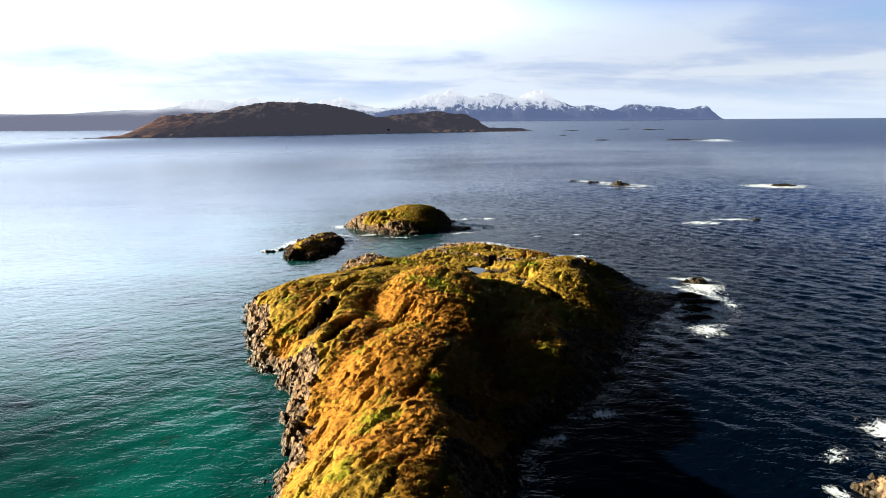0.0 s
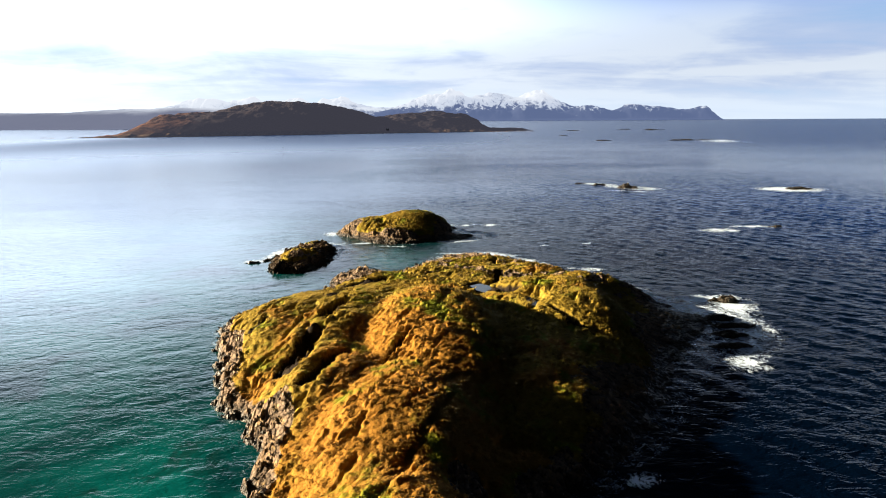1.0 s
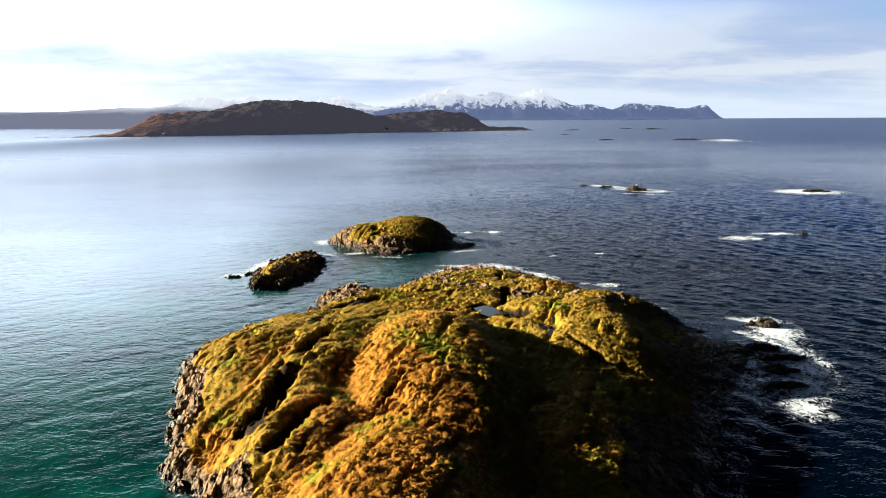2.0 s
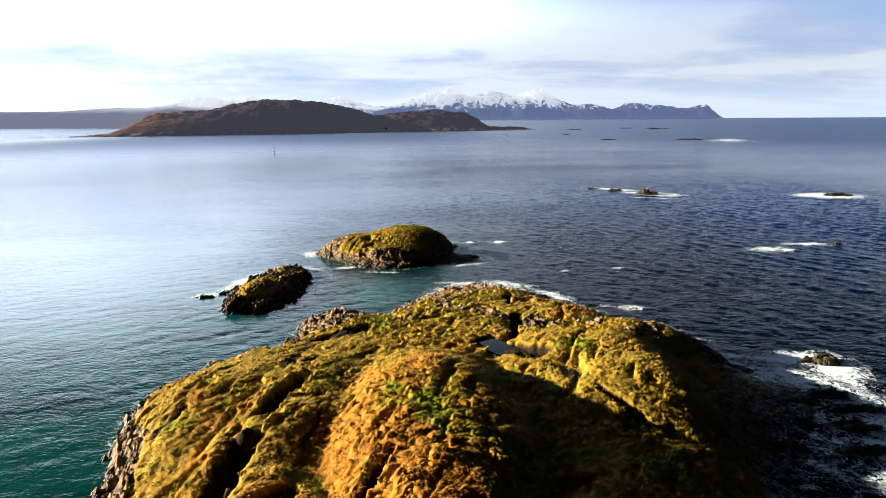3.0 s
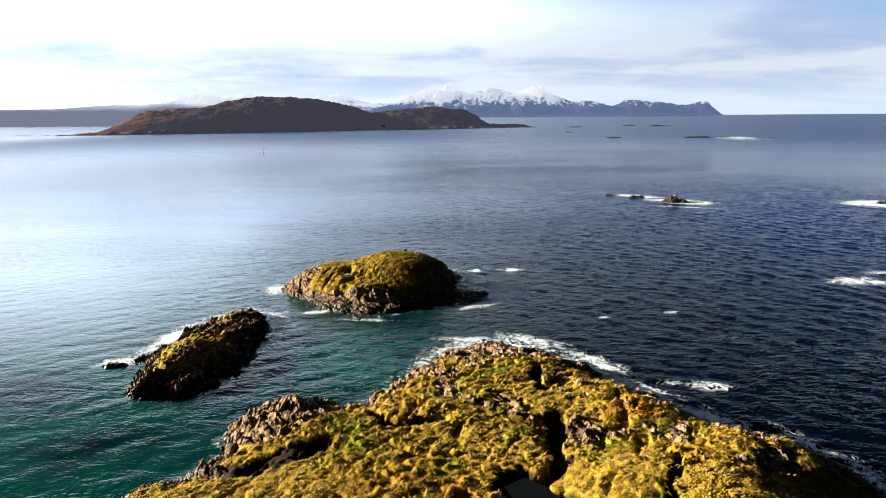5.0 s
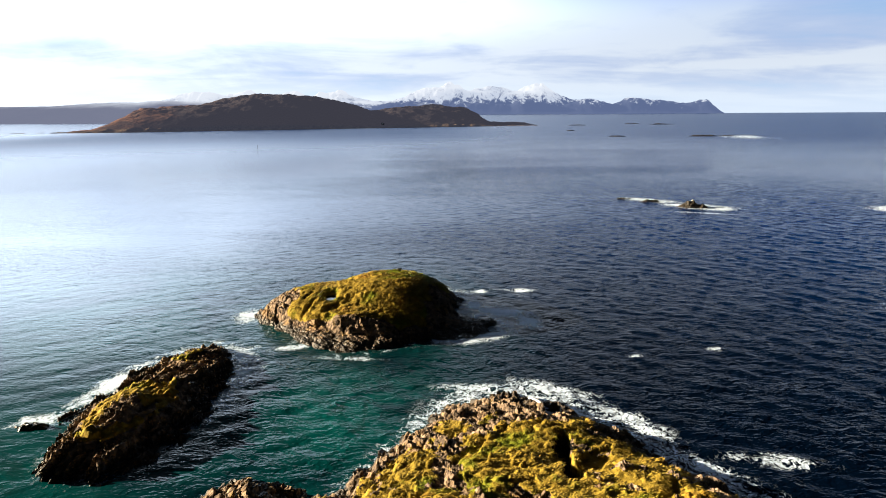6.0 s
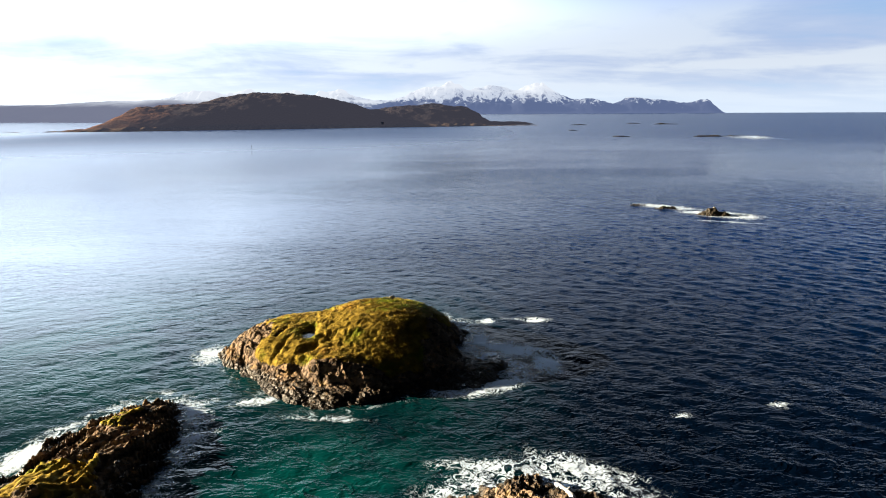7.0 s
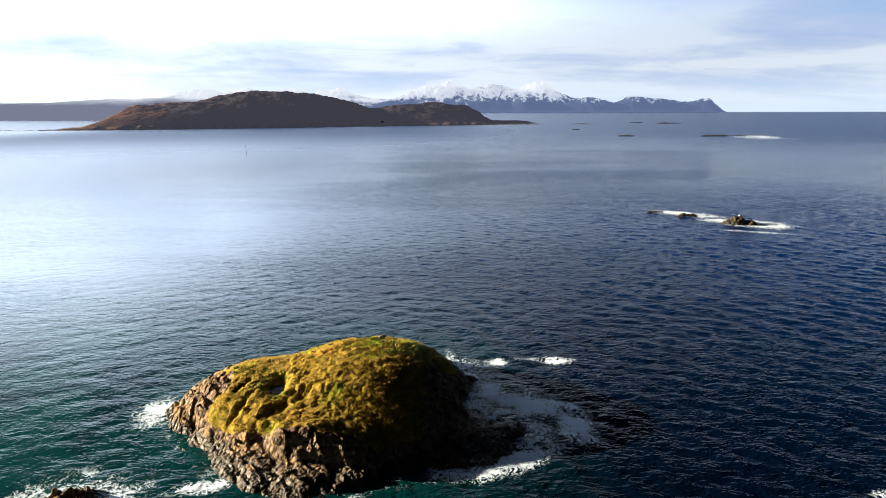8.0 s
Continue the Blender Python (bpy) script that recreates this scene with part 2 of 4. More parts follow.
def mat_far(name, dark, light, lit, scale, airlight=(0, 0, 0), air=0.0, sunlit_end=None, fog=None):
    mat, g = material(name)
    at = obj_coords(g)
    n1, n2 = g.noise(at, scale, 6.0, 0.62), g.noise(at, scale * 6, 5.0, 0.6)
    colour = g.mix(g.step(n1, 0.38, 0.64), dark, light)
    colour = g.mix(g.math("MULTIPLY", g.step(n2, 0.5, 0.7), 0.5), colour, lit)
    n3 = g.noise(at, scale * 28, 5.0, 0.7)
    colour = g.mix(g.step(n3, 0.38, 0.58, 0.7, 0.0), colour, tuple(c * 0.4 for c in dark))
    # orange sunlight on the west end painted into the colour
    if sunlit_end:
        west = g.step(g.math("ADD", g.node("ShaderNodeSeparateXYZ", {0: at}).outputs[0], g.math("MULTIPLY", n1, 120.0)), -225.0, -170.0, 1.0, 0.0)
        colour = g.mix(g.math("MULTIPLY", west, g.step(n2, 0.40, 0.60, 0.35, 0.9)), colour, sunlit_end)
    # haze in front of the far land is put in as a faint glow
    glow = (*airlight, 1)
    # low cloud over the top is painted on as a brighter glow
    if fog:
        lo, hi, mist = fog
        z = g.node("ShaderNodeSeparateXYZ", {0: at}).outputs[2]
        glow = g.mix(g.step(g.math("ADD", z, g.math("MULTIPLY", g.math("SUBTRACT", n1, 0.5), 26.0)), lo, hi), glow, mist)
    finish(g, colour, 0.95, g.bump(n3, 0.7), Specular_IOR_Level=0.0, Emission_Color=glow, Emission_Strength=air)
    return mat


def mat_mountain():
    """The far range: blue-grey slopes, snow above a ragged line; the haze of kilometres of air is painted in as colour
    and glow.
    """
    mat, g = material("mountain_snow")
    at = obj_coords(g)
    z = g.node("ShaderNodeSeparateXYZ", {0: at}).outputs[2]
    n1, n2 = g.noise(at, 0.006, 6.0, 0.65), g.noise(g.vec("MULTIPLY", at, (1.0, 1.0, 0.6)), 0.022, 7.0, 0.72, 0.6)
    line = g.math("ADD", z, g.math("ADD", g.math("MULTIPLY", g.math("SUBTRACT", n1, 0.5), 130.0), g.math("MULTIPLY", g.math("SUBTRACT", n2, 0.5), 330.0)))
    # white reaches lower on the left, standing in for fog on the slopes
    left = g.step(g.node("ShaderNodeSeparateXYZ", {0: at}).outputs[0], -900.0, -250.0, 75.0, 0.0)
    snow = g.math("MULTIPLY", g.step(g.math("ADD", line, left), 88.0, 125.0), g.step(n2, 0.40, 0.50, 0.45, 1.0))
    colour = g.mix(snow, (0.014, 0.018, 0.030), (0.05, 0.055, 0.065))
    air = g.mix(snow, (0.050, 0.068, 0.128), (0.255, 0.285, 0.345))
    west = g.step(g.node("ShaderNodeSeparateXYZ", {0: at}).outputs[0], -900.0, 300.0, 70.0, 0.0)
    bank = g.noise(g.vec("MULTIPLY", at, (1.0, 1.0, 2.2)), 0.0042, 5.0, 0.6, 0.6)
    # cloud over the peaks painted onto them as glow
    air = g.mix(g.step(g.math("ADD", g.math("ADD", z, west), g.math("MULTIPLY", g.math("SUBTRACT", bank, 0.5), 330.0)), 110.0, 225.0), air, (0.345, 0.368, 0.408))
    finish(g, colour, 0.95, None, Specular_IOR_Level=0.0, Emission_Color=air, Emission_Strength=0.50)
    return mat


WATER, ROCK, BLADES, WET_ROCK = mat_water(), mat_ground("turf_and_rock", 0.5), mat_blades(), mat_ground("wet_rock", wet_to=4.0)
STONE = mat_ground("loose_stone")


def mat_pool():
    mat, g = material("pool_water")
    finish(g, (0.004, 0.006, 0.008, 1), 0.03, g.bump(g.noise(obj_coords(g), 6.0, 2.0), 0.004), IOR=1.333)
    return mat


POOL = mat_pool()
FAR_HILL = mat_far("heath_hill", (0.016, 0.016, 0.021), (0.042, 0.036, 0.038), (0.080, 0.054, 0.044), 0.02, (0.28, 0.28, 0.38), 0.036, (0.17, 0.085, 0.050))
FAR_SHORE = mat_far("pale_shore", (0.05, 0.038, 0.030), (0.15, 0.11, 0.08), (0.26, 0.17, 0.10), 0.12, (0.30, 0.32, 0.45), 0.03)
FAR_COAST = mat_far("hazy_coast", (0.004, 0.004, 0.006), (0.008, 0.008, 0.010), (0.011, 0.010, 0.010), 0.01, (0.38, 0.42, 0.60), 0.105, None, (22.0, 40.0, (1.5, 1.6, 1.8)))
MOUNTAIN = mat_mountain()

# ---- numeric helpers ----


def lattice(ix, iy, seed):
    h = (ix * 374761393 + iy * 668265263 + seed * 974634777) & 0x7FFFFFFF
    h = ((h ^ (h >> 13)) * 1274126177) & 0x7FFFFFFF
    return ((h ^ (h >> 16)) & 0xFFFF) / 65535.0


def value_noise(x, y, seed=0):
    ix, iy = np.floor(x).astype(np.int64), np.floor(y).astype(np.int64)
    fx, fy = x - ix, y - iy
    fx, fy = fx * fx * (3 - 2 * fx), fy * fy * (3 - 2 * fy)
    a, b = lattice(ix, iy, seed), lattice(ix + 1, iy, seed)
    c, d = lattice(ix, iy + 1, seed), lattice(ix + 1, iy + 1, seed)
    return (a + (b - a) * fx) * (1 - fy) + (c + (d - c) * fx) * fy


def fbm(x, y, seed=0, octaves=4, gain=0.5):
    total, amp, norm = 0.0, 1.0, 0.0
    for k in range(octaves):
        total = total + amp * value_noise(x + 17.3 * k, y - 9.1 * k, seed + k)
        norm += amp
        amp, x, y = amp * gain, x * 2.03, y * 2.03
    return total / norm


def cells(x, y, seed=0):
    """Cell noise: the cell's own random number, the distance to its edge, the way to its middle."""
    ix, iy = np.floor(x).astype(np.int64), np.floor(y).astype(np.int64)
    best, second, own = np.full(x.shape, 9.0), np.full(x.shape, 9.0), np.zeros(x.shape)
    ox, oy = np.zeros(x.shape), np.zeros(x.shape)
    for dx in (-1, 0, 1):
        for dy in (-1, 0, 1):
            cx, cy = ix + dx, iy + dy
            rx, ry = cx + lattice(cx, cy, seed) - x, cy + lattice(cx, cy, seed + 5) - y
            r = np.hypot(rx, ry)
            near = r < best
            second = np.where(near, best, np.minimum(second, r))
            own = np.where(near, lattice(cx, cy, seed + 9), own)
            ox, oy = np.where(near, rx, ox), np.where(near, ry, oy)
            best = np.where(near, r, best)
    return own, second - best, ox, oy


def smooth(x, lo, hi):
    t = np.clip((x - lo) / (hi - lo), 0, 1)
    return t * t * (3 - 2 * t)


def rounded(points, n=5):
    """A closed smooth line through the corners of a plan."""
    p, out = np.array(points, float), []
    for i in range(len(p)):
        a, b, c, d = p[i - 1], p[i], p[(i + 1) % len(p)], p[(i + 2) % len(p)]
        for k in range(n):
            t = k / n
            out.append(0.5 * (2 * b + (c - a) * t + (2 * a - 5 * b + 4 * c - d) * t * t + (3 * b - a - 3 * c + d) * t ** 3))
    return np.array(out)


def line_distance(x, y, line, closed=False):
    best = np.full(x.shape, 1e9)
    ends = np.roll(line, -1, axis=0) if closed else line[1:]
    for (ax, ay), (bx, by) in zip(line, ends):
        ux, uy = bx - ax, by - ay
        t = np.clip(((x - ax) * ux + (y - ay) * uy) / (ux * ux + uy * uy + 1e-9), 0, 1)
        best = np.minimum(best, np.hypot(x - ax - t * ux, y - ay - t * uy))
    return best


def inside_distance(x, y, line):
    """Distance to a closed line, positive inside."""
    inside = np.zeros(x.shape, bool)
    for (ax, ay), (bx, by) in zip(line, np.roll(line, -1, axis=0)):
        cross = (ay > y) != (by > y)
        inside ^= cross & (x < (bx - ax) * (y - ay) / (by - ay + 1e-12) + ax)
    d = line_distance(x, y, line, True)
    return np.where(inside, d, -d)


def domes(x, y, items, k=5.0):
    """Rounded humps (x, y, half widths, turn, height), melted together."""
    total = np.ones(x.shape)
    for cx, cy, rx, ry, turn, h in items:
        c, s = math.cos(radians(turn)), math.sin(radians(turn))
        u, v = ((x - cx) * c + (y - cy) * s) / rx, (-(x - cx) * s + (y - cy) * c) / ry
        total = total + np.exp(k * h * np.exp(-(u * u + v * v) ** 1.45)) - 1
    return np.log(total) / k


def grid_mesh(name, xs, ys, z, keep=None, attrs=None, smooth_shade=True):
    nx, ny = len(xs), len(ys)
    gx, gy = np.meshgrid(xs, ys, indexing="xy")
    verts = np.stack([gx.ravel(), gy.ravel(), z.ravel()], 1)
    idx = np.arange(nx * ny).reshape(ny, nx)
    faces = np.stack([idx[:-1, :-1].ravel(), idx[:-1, 1:].ravel(), idx[1:, 1:].ravel(), idx[1:, :-1].ravel()], 1)
    if keep is not None:
        faces = faces[keep.ravel()[faces].any(axis=1)]
        used = np.unique(faces)
        remap = np.full(nx * ny, -1)
        remap[used] = np.arange(len(used))
        faces, verts = remap[faces], verts[used]
        attrs = {k: v.ravel()[used] for k, v in (attrs or {}).items()}
    me = bpy.data.meshes.new(name)
    me.from_pydata(verts.tolist(), [], faces.tolist())
    for key, value in (attrs or {}).items():
        me.attributes.new(key, "FLOAT", "POINT").data.foreach_set("value", np.ascontiguousarray(value.ravel(), dtype=np.float32))
    flags = [smooth_shade] * len(me.polygons)
    if attrs and "grass" in attrs:
        flags = (attrs["grass"].ravel()[faces].max(axis=1) > 0.35).tolist()
    me.polygons.foreach_set("use_smooth", flags)
    me.update()
    return me


def part(name, me, mat, parent, label="", kind=""):
    ob = new(name, me)
    if mat and not me.materials:
        me.materials.append(mat)
    ob.parent = parent
    return tagged(ob, label=label, kind=kind)


# ---- plans of the islands ----
MAIN_COAST = rounded([(-15.4, 42), (-13.2, 36), (-11.4, 31), (-9.0, 28), (-7.6, 23.5), (-7.3, 18.5), (-7, 13), (-3.5, 10), (1.6, 13), (3.4, 19), (5.4, 22.8),
                      (9.4, 27), (12.6, 31.8), (15.6, 36), (17.2, 39.0), (18.2, 41.0), (19.3, 43.4), (17.4, 45.6), (16.8, 47.4), (15.5, 50.4), (11.8, 53.9), (9.6, 56.5), (7.5, 60.4), (5.6, 62.4), (3.2, 63.6),
                      (0.2, 62.8), (-1.8, 60), (-3.5, 57), (-5.0, 55.4), (-8.2, 56.4), (-10.1, 53.4), (-9.8, 50.6), (-13.6, 47.6)])
ISLET_COAST = rounded([(-13.6, 76.4), (-12.6, 73.8), (-10.6, 71.6), (-8.6, 69.8), (-5.5, 68.2), (-2.7, 69.6), (-0.2, 70.3), (2.2, 71.2), (4.2, 73.4), (3.4, 75.0), (1.4, 76.0),
                       (1.5, 79.0), (-0.5, 81.6), (-4, 82.4), (-8.5, 81), (-12, 79)])
ROCK_COAST = rounded([(-16.4, 57.0), (-14.0, 56.2), (-11.7, 58.4), (-11.0, 62.5), (-11.3, 66.8), (-12.6, 69.6), (-15.2, 69.2), (-16.8, 66.6), (-17.4, 63.4), (-18.3, 61.6), (-18.0, 60.6), (-17.2, 60.0)])
NEAR_COAST = rounded([(15.4, 17.4), (15.7, 18.8), (17.3, 19.8), (18.8, 21.2), (22, 21.4), (23.5, 18.5), (22.5, 14.5), (18.5, 13), (15.9, 15)])


def terrain(x, y, coast, humps, gullies, edge, seed, lump, scarp=None, bare=(), strike=(-0.62, 0.78), falls=(), pools=(), bed=1.0):
    d = inside_distance(x, y, coast) + (fbm(x * 0.9, y * 0.9, seed, 3) - 0.5) * 1.4
    top = 0.25 + domes(x, y, humps)
    gully_shade = np.zeros(x.shape)
    for line, width, depth in gullies:
        wobble = (fbm(x * 1.5, y * 1.5, seed + 30, 3) - 0.5) * 0.6
        r = np.maximum(line_distance(x + wobble, y, np.array(line, float)), 0)
        cut = 1 - smooth(r + (fbm(x * 2.2, y * 2.2, seed + 32, 2) - 0.5) * 0.3 * width, 0.65 * width, 1.1 * width)
        top = top - depth * smooth(fbm(x * 0.8, y * 0.8, seed + 31, 2), 0.25, 0.5) * cut
        gully_shade = np.maximum(gully_shade, cut * (depth > 0.45))
    if scarp:
        off = x - np.interp(y, [q[1] for q in scarp], [q[0] for q in scarp]) + (fbm(x * 0.7, y * 0.7, seed + 35, 3) - 0.5) * 1.2
        top = top - 0.2 * smooth(off, -0.2, 1.5) * (1 - smooth(off, 3.6, 7.0)) * smooth(46 - y, 0, 3)
    if scarp:
        edge = edge + 2.6 * smooth(x, 1, 9) * smooth(44 - y, 0, 9)
    # ground that drops away to the right of a line
    dropped = np.zeros(x.shape)
    for ax, ay, bx, by, amount, width in falls:
        ln = math.hypot(bx - ax, by - ay)
        off = ((x - ax) * (by - ay) - (y - ay) * (bx - ax)) / ln + (fbm(x * 0.8, y * 0.8, seed + 36, 3) - 0.5) * 1.3
        along = ((x - ax) * (bx - ax) + (y - ay) * (by - ay)) / ln
        drop = smooth(off, 0, width) * smooth(along, -1.0, 0.5) * smooth(ln - along, -1.5, 1.0)
        top = top * (1 - amount * drop)
        dropped = np.maximum(dropped, drop)
    for cx, cy, r in pools:
        top = top - 0.32 * np.exp(-(np.hypot(x - cx, (y - cy) * 0.7) / r) ** 4)
    if scarp:
        top = top * (1 - 0.4 * smooth(x, 6, 10) * smooth(35 - y, 0, 4))
        top = top * (1 - 0.5 * smooth(x, 9.5, 13.5) * smooth(50 - y, 0, 4))
    rise = 1 - np.exp(-np.maximum(d, 0) / edge)
    z = np.where(d > 0, -0.25 + (top + 0.25) * rise, -0.25 + d * 0.5)
    grass = smooth(z + (fbm(x * 0.6, y * 0.6, seed + 3, 4) - 0.5) * 1.0, 0.38, 0.75) * smooth(d, 0.7, 1.7)
    grass = grass * (1 - 0.85 * dropped)
    for cx, cy, rx, ry in bare:
        grass = grass * smooth(((x - cx) / rx) ** 2 + ((y - cy) / ry) ** 2 + (fbm(x * 0.8, y * 0.8, seed + 4, 4) - 0.5) * 1.4, 0.6, 1.15)
    if scarp:
        grass = grass * (1 - 0.9 * smooth(fbm(x * 0.75, y * 0.75, seed + 80, 5, 0.6), 0.53, 0.60) * smooth(y + 0.5 * x, 46, 56))
    # blocks of bedded rock, each slab tilted its own way
    u, v = (x * strike[0] + y * strike[1]) / bed, (x * strike[1] - y * strike[0]) * bed ** 0.5
    wx, wy = (fbm(x * 0.5, y * 0.5, seed + 50, 3) - 0.5) * 1.6, (fbm(x * 0.5, y * 0.5, seed + 60, 3) - 0.5) * 1.6
    own, crack, ox, oy = cells(u * 0.52 + wx, v * 1.25 + wy, seed + 11)
    own2, crack2, ox2, oy2 = cells(u * 1.25 + wx * 1.5, v * 2.9 + wy * 1.5, seed + 12)
    own3, crack3, ox3, oy3 = cells(u * 2.6 + wx * 2, v * 4.6 + wy * 2, seed + 13)
    block = (own - 0.45) * 0.62 + ox * (own2 - 0.5) * 0.4 - oy * (0.10 + 0.35 * own) + (own2 - 0.5) * 0.40 - oy2 * (0.08 + 0.40 * own2) + ox2 * (own - 0.5) * 0.6
    block = block + (own3 - 0.5) * 0.34 - oy3 * 0.30 * own2 + ox3 * (own2 - 0.5) * 0.35 + (fbm(x * 3.1, y * 3.1, seed + 66, 3) - 0.5) * 0.34
    block = block - 0.30 * np.exp(-crack / 0.05) - 0.24 * np.exp(-crack2 / 0.05) - 0.10 * np.exp(-crack3 / 0.06)
    # hummocks of turf, knobbly with tussocks a hand's length apart, smoother here and there
    tx, ty = x + (fbm(x * 1.1, y * 1.1, seed + 70, 2) - 0.5) * 1.2, y + (fbm(x * 1.1, y * 1.1, seed + 71, 2) - 0.5) * 1.2
    kx, ky = x + (fbm(x * 2.6, y * 2.6, seed + 72, 2) - 0.5) * 0.55, y + (fbm(x * 2.6, y * 2.6, seed + 73, 2) - 0.5) * 0.55
    hown, hcrack, _, _ = cells((tx * 0.78 + ty * 0.62) * 0.80, (-tx * 0.62 + ty * 0.78) * 1.35, seed + 14)
    down, dcrack, dx, dy = cells((kx * 0.78 + ky * 0.62) * 2.3, (-kx * 0.62 + ky * 0.78) * 3.8, seed + 15)
    knob = 0.45 + 0.85 * smooth(fbm(x * 0.45, y * 0.45, seed + 74, 3), 0.36, 0.60)
    tuss = (fbm(x * 0.3, y * 0.3, seed + 20, 2) - 0.5) * 0.26 + smooth(hcrack, 0, 0.55) * (0.02 + 0.09 * hown) - 0.05
    tuss = tuss + knob * (smooth(dcrack, 0, 0.5) * (0.04 + 0.11 * down) - 0.055)
    tuss = tuss + (fbm(x * 5, y * 5, seed + 22, 3) - 0.5) * 0.12
    pits = smooth(fbm((x * 0.35 + y * 0.94) * 0.55, (-x * 0.94 + y * 0.35) * 1.7, seed + 23, 3), 0.63, 0.70)
    z = z + lump * np.where(d > -1, (1 - grass) * (0.38 - 0.25 * (smooth(x, 4, 8) * smooth(50 - y, 0, 4) if scarp else 0)) * (1 - 0.6 * dropped) * block * smooth(d, -0.8, 0.3) + grass * (tuss - 0.20 * pits), 0)
    # mask of the gullies, which are painted dark in place of their deep shade
    return z, grass, d, smooth(gully_shade, 0.10, 0.40) * smooth(d, 0.5, 1.5)


MAIN_HUMPS = [(0.5, 41, 15, 19, 0, 1.25), (-0.6, 37, 5.0, 9.5, 4, 3.1), (-1.8, 27, 4.2, 7, -10, 2.5), (-1.7, 17.5, 4.0, 8, 0, 2.35), (-9.6, 40, 4.9, 7.5, -16, 1.9),
              (8.0, 43, 6.0, 7.5, 10, 2.35), (4.6, 40, 3.4, 7, 8, 1.95), (-6.4, 38.5, 3.9, 8.5, -8, 2.3), (-5.8, 31, 3.4, 6, -10, 2.1), (4.0, 54, 6.2, 8, 0, 0.85), (8.4, 53.4, 3.6, 4.2, 0, 1.30), (-7, 53, 3.2, 3.4, 0, 1.0), (6.4, 33.5, 5.6, 7.5, -20, 1.95), (11.5, 48, 4.4, 4.4, 0, 1.7), (-6.6, 26.5, 2.0, 6.0, -12, 1.35), (-9.6, 33.0, 2.2, 5.0, -18, 1.2)]
POOLS = [(6.0, 42.2, 0.8)]
GULLY_POOL = [(2.3, 47.3), (3.0, 46.3), (3.8, 45.4), (4.7, 44.6)]
MAIN_GULLIES = [([(-6.6, 40.9), (-7.0, 39.2), (-7.3, 37.4)], 0.58, 1.0), ([(-7.5, 35.6), (-7.6, 33.8), (-7.8, 31.2)], 0.72, 1.1), ([(-5.2, 32.8), (-6.0, 31.4), (-6.5, 29.5)], 0.55, 0.8),
                ([(-1.8, 33.9), (-2.6, 32.5), (-3.3, 31.3)], 0.24, 0.8), ([(-4.8, 41.8), (-4.9, 39.7)], 0.18, 0.35), ([(-5.1, 37.2), (-5.4, 34.2)], 0.18, 0.3),
                ([(-8.0, 45.2), (-7.8, 43.3)], 0.45, 0.6), ([(-6.7, 44.8), (-7.0, 43.0)], 0.40, 0.55), ([(-8.8, 39.0), (-8.7, 37.0)], 0.18, 0.4), ([(-11.1, 39.0), (-11.4, 37.2)], 0.24, 0.5),
                ([(-3.8, 46.6), (-4.3, 45.0)], 0.28, 0.5), ([(-2.1, 47.9), (-2.2, 46.5)], 0.22, 0.4), ([(1.1, 43.0), (1.7, 41.8)], 0.30, 0.5),
                ([(4.6, 52.4), (4.5, 50.8), (4.0, 49.6), (4.1, 48.3), (2.9, 47.0)], 0.42, 1.3), (GULLY_POOL, 0.85, 0.5),
                ([(4.8, 58.0), (4.4, 56.6), (4.6, 54.9)], 0.32, 0.9), ([(5.2, 64), (4.8, 60.5)], 0.35, 1.0), ([(8.3, 48.4), (7.4, 46.6), (6.6, 45.0)], 0.24, 0.6),
                ([(6.7, 40.1), (7.7, 38.5), (8.6, 37.3)], 0.24, 0.6), ([(6.0, 42.6), (5.0, 42.9)], 0.35, 0.4), ([(-0.2, 52.0), (-2.6, 52.0), (-3.5, 53.6)], 0.35, 0.7), ([(-5, 50.5), (-7.5, 48.8), (-10.5, 49.5)], 0.6, 0.5)]
ISLET_HUMPS = [(-3.9, 76.8, 5.2, 5.0, -8, 2.35), (-8.4, 76, 5.0, 4.2, -6, 1.75), (-6.6, 72.2, 4.0, 2.8, 0, 1.25), (-1.2, 75, 2.4, 3.4, 0, 1.0), (1.6, 73.4, 3.0, 1.9, 20, 0.75)]
ISLET_FALLS = [(-3.9, 69.5, 0.6, 79.5, 0.60, 2.6), (-13.0, 74.0, -3.6, 70.9, 0.55, 0.7)]
ISLET_POOLS = [(-7.7, 74.7, 0.5)]
ROCK_HUMPS = [(-14.5, 61, 2.3, 5.2, -14, 0.85), (-13.8, 67.0, 2.2, 2.2, 0, 0.7)]
NEAR_HUMPS = [(18.4, 17.4, 3.6, 3.6, 0, 1.5)]


def build_island(name, coast, humps, gullies, edge, seed, step, lump=1.0, label="", category="island", grass_scale=1.0, scarp=None, bare=(), strike=(-0.62, 0.78), falls=(), pools=(), bed=1.0):
    lo, hi = coast.min(axis=0) - 1.5, coast.max(axis=0) + 1.5
    xs, ys = np.arange(lo[0], hi[0], step), np.arange(lo[1], hi[1], step)
    gx, gy = np.meshgrid(xs, ys, indexing="xy")
    z, grass, d, gully_shade = terrain(gx, gy, coast, humps, gullies, edge, seed, lump, scarp, bare, strike, falls, pools, bed)
    grass = grass * grass_scale
    if bed > 1:
        grass = grass * smooth(fbm(gx * 0.55, gy * 0.4, seed + 85, 4), 0.44, 0.58) * smooth(z, 0.5, 0.9)
    thing = tagged(new(name), label=label, category=category)
    me = grid_mesh(name + "_ground", xs, ys, z, z > -0.7, {"grass": grass, "gully_shade": gully_shade})
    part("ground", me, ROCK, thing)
    return thing, (xs, ys, z, grass * (1 - gully_shade), d)


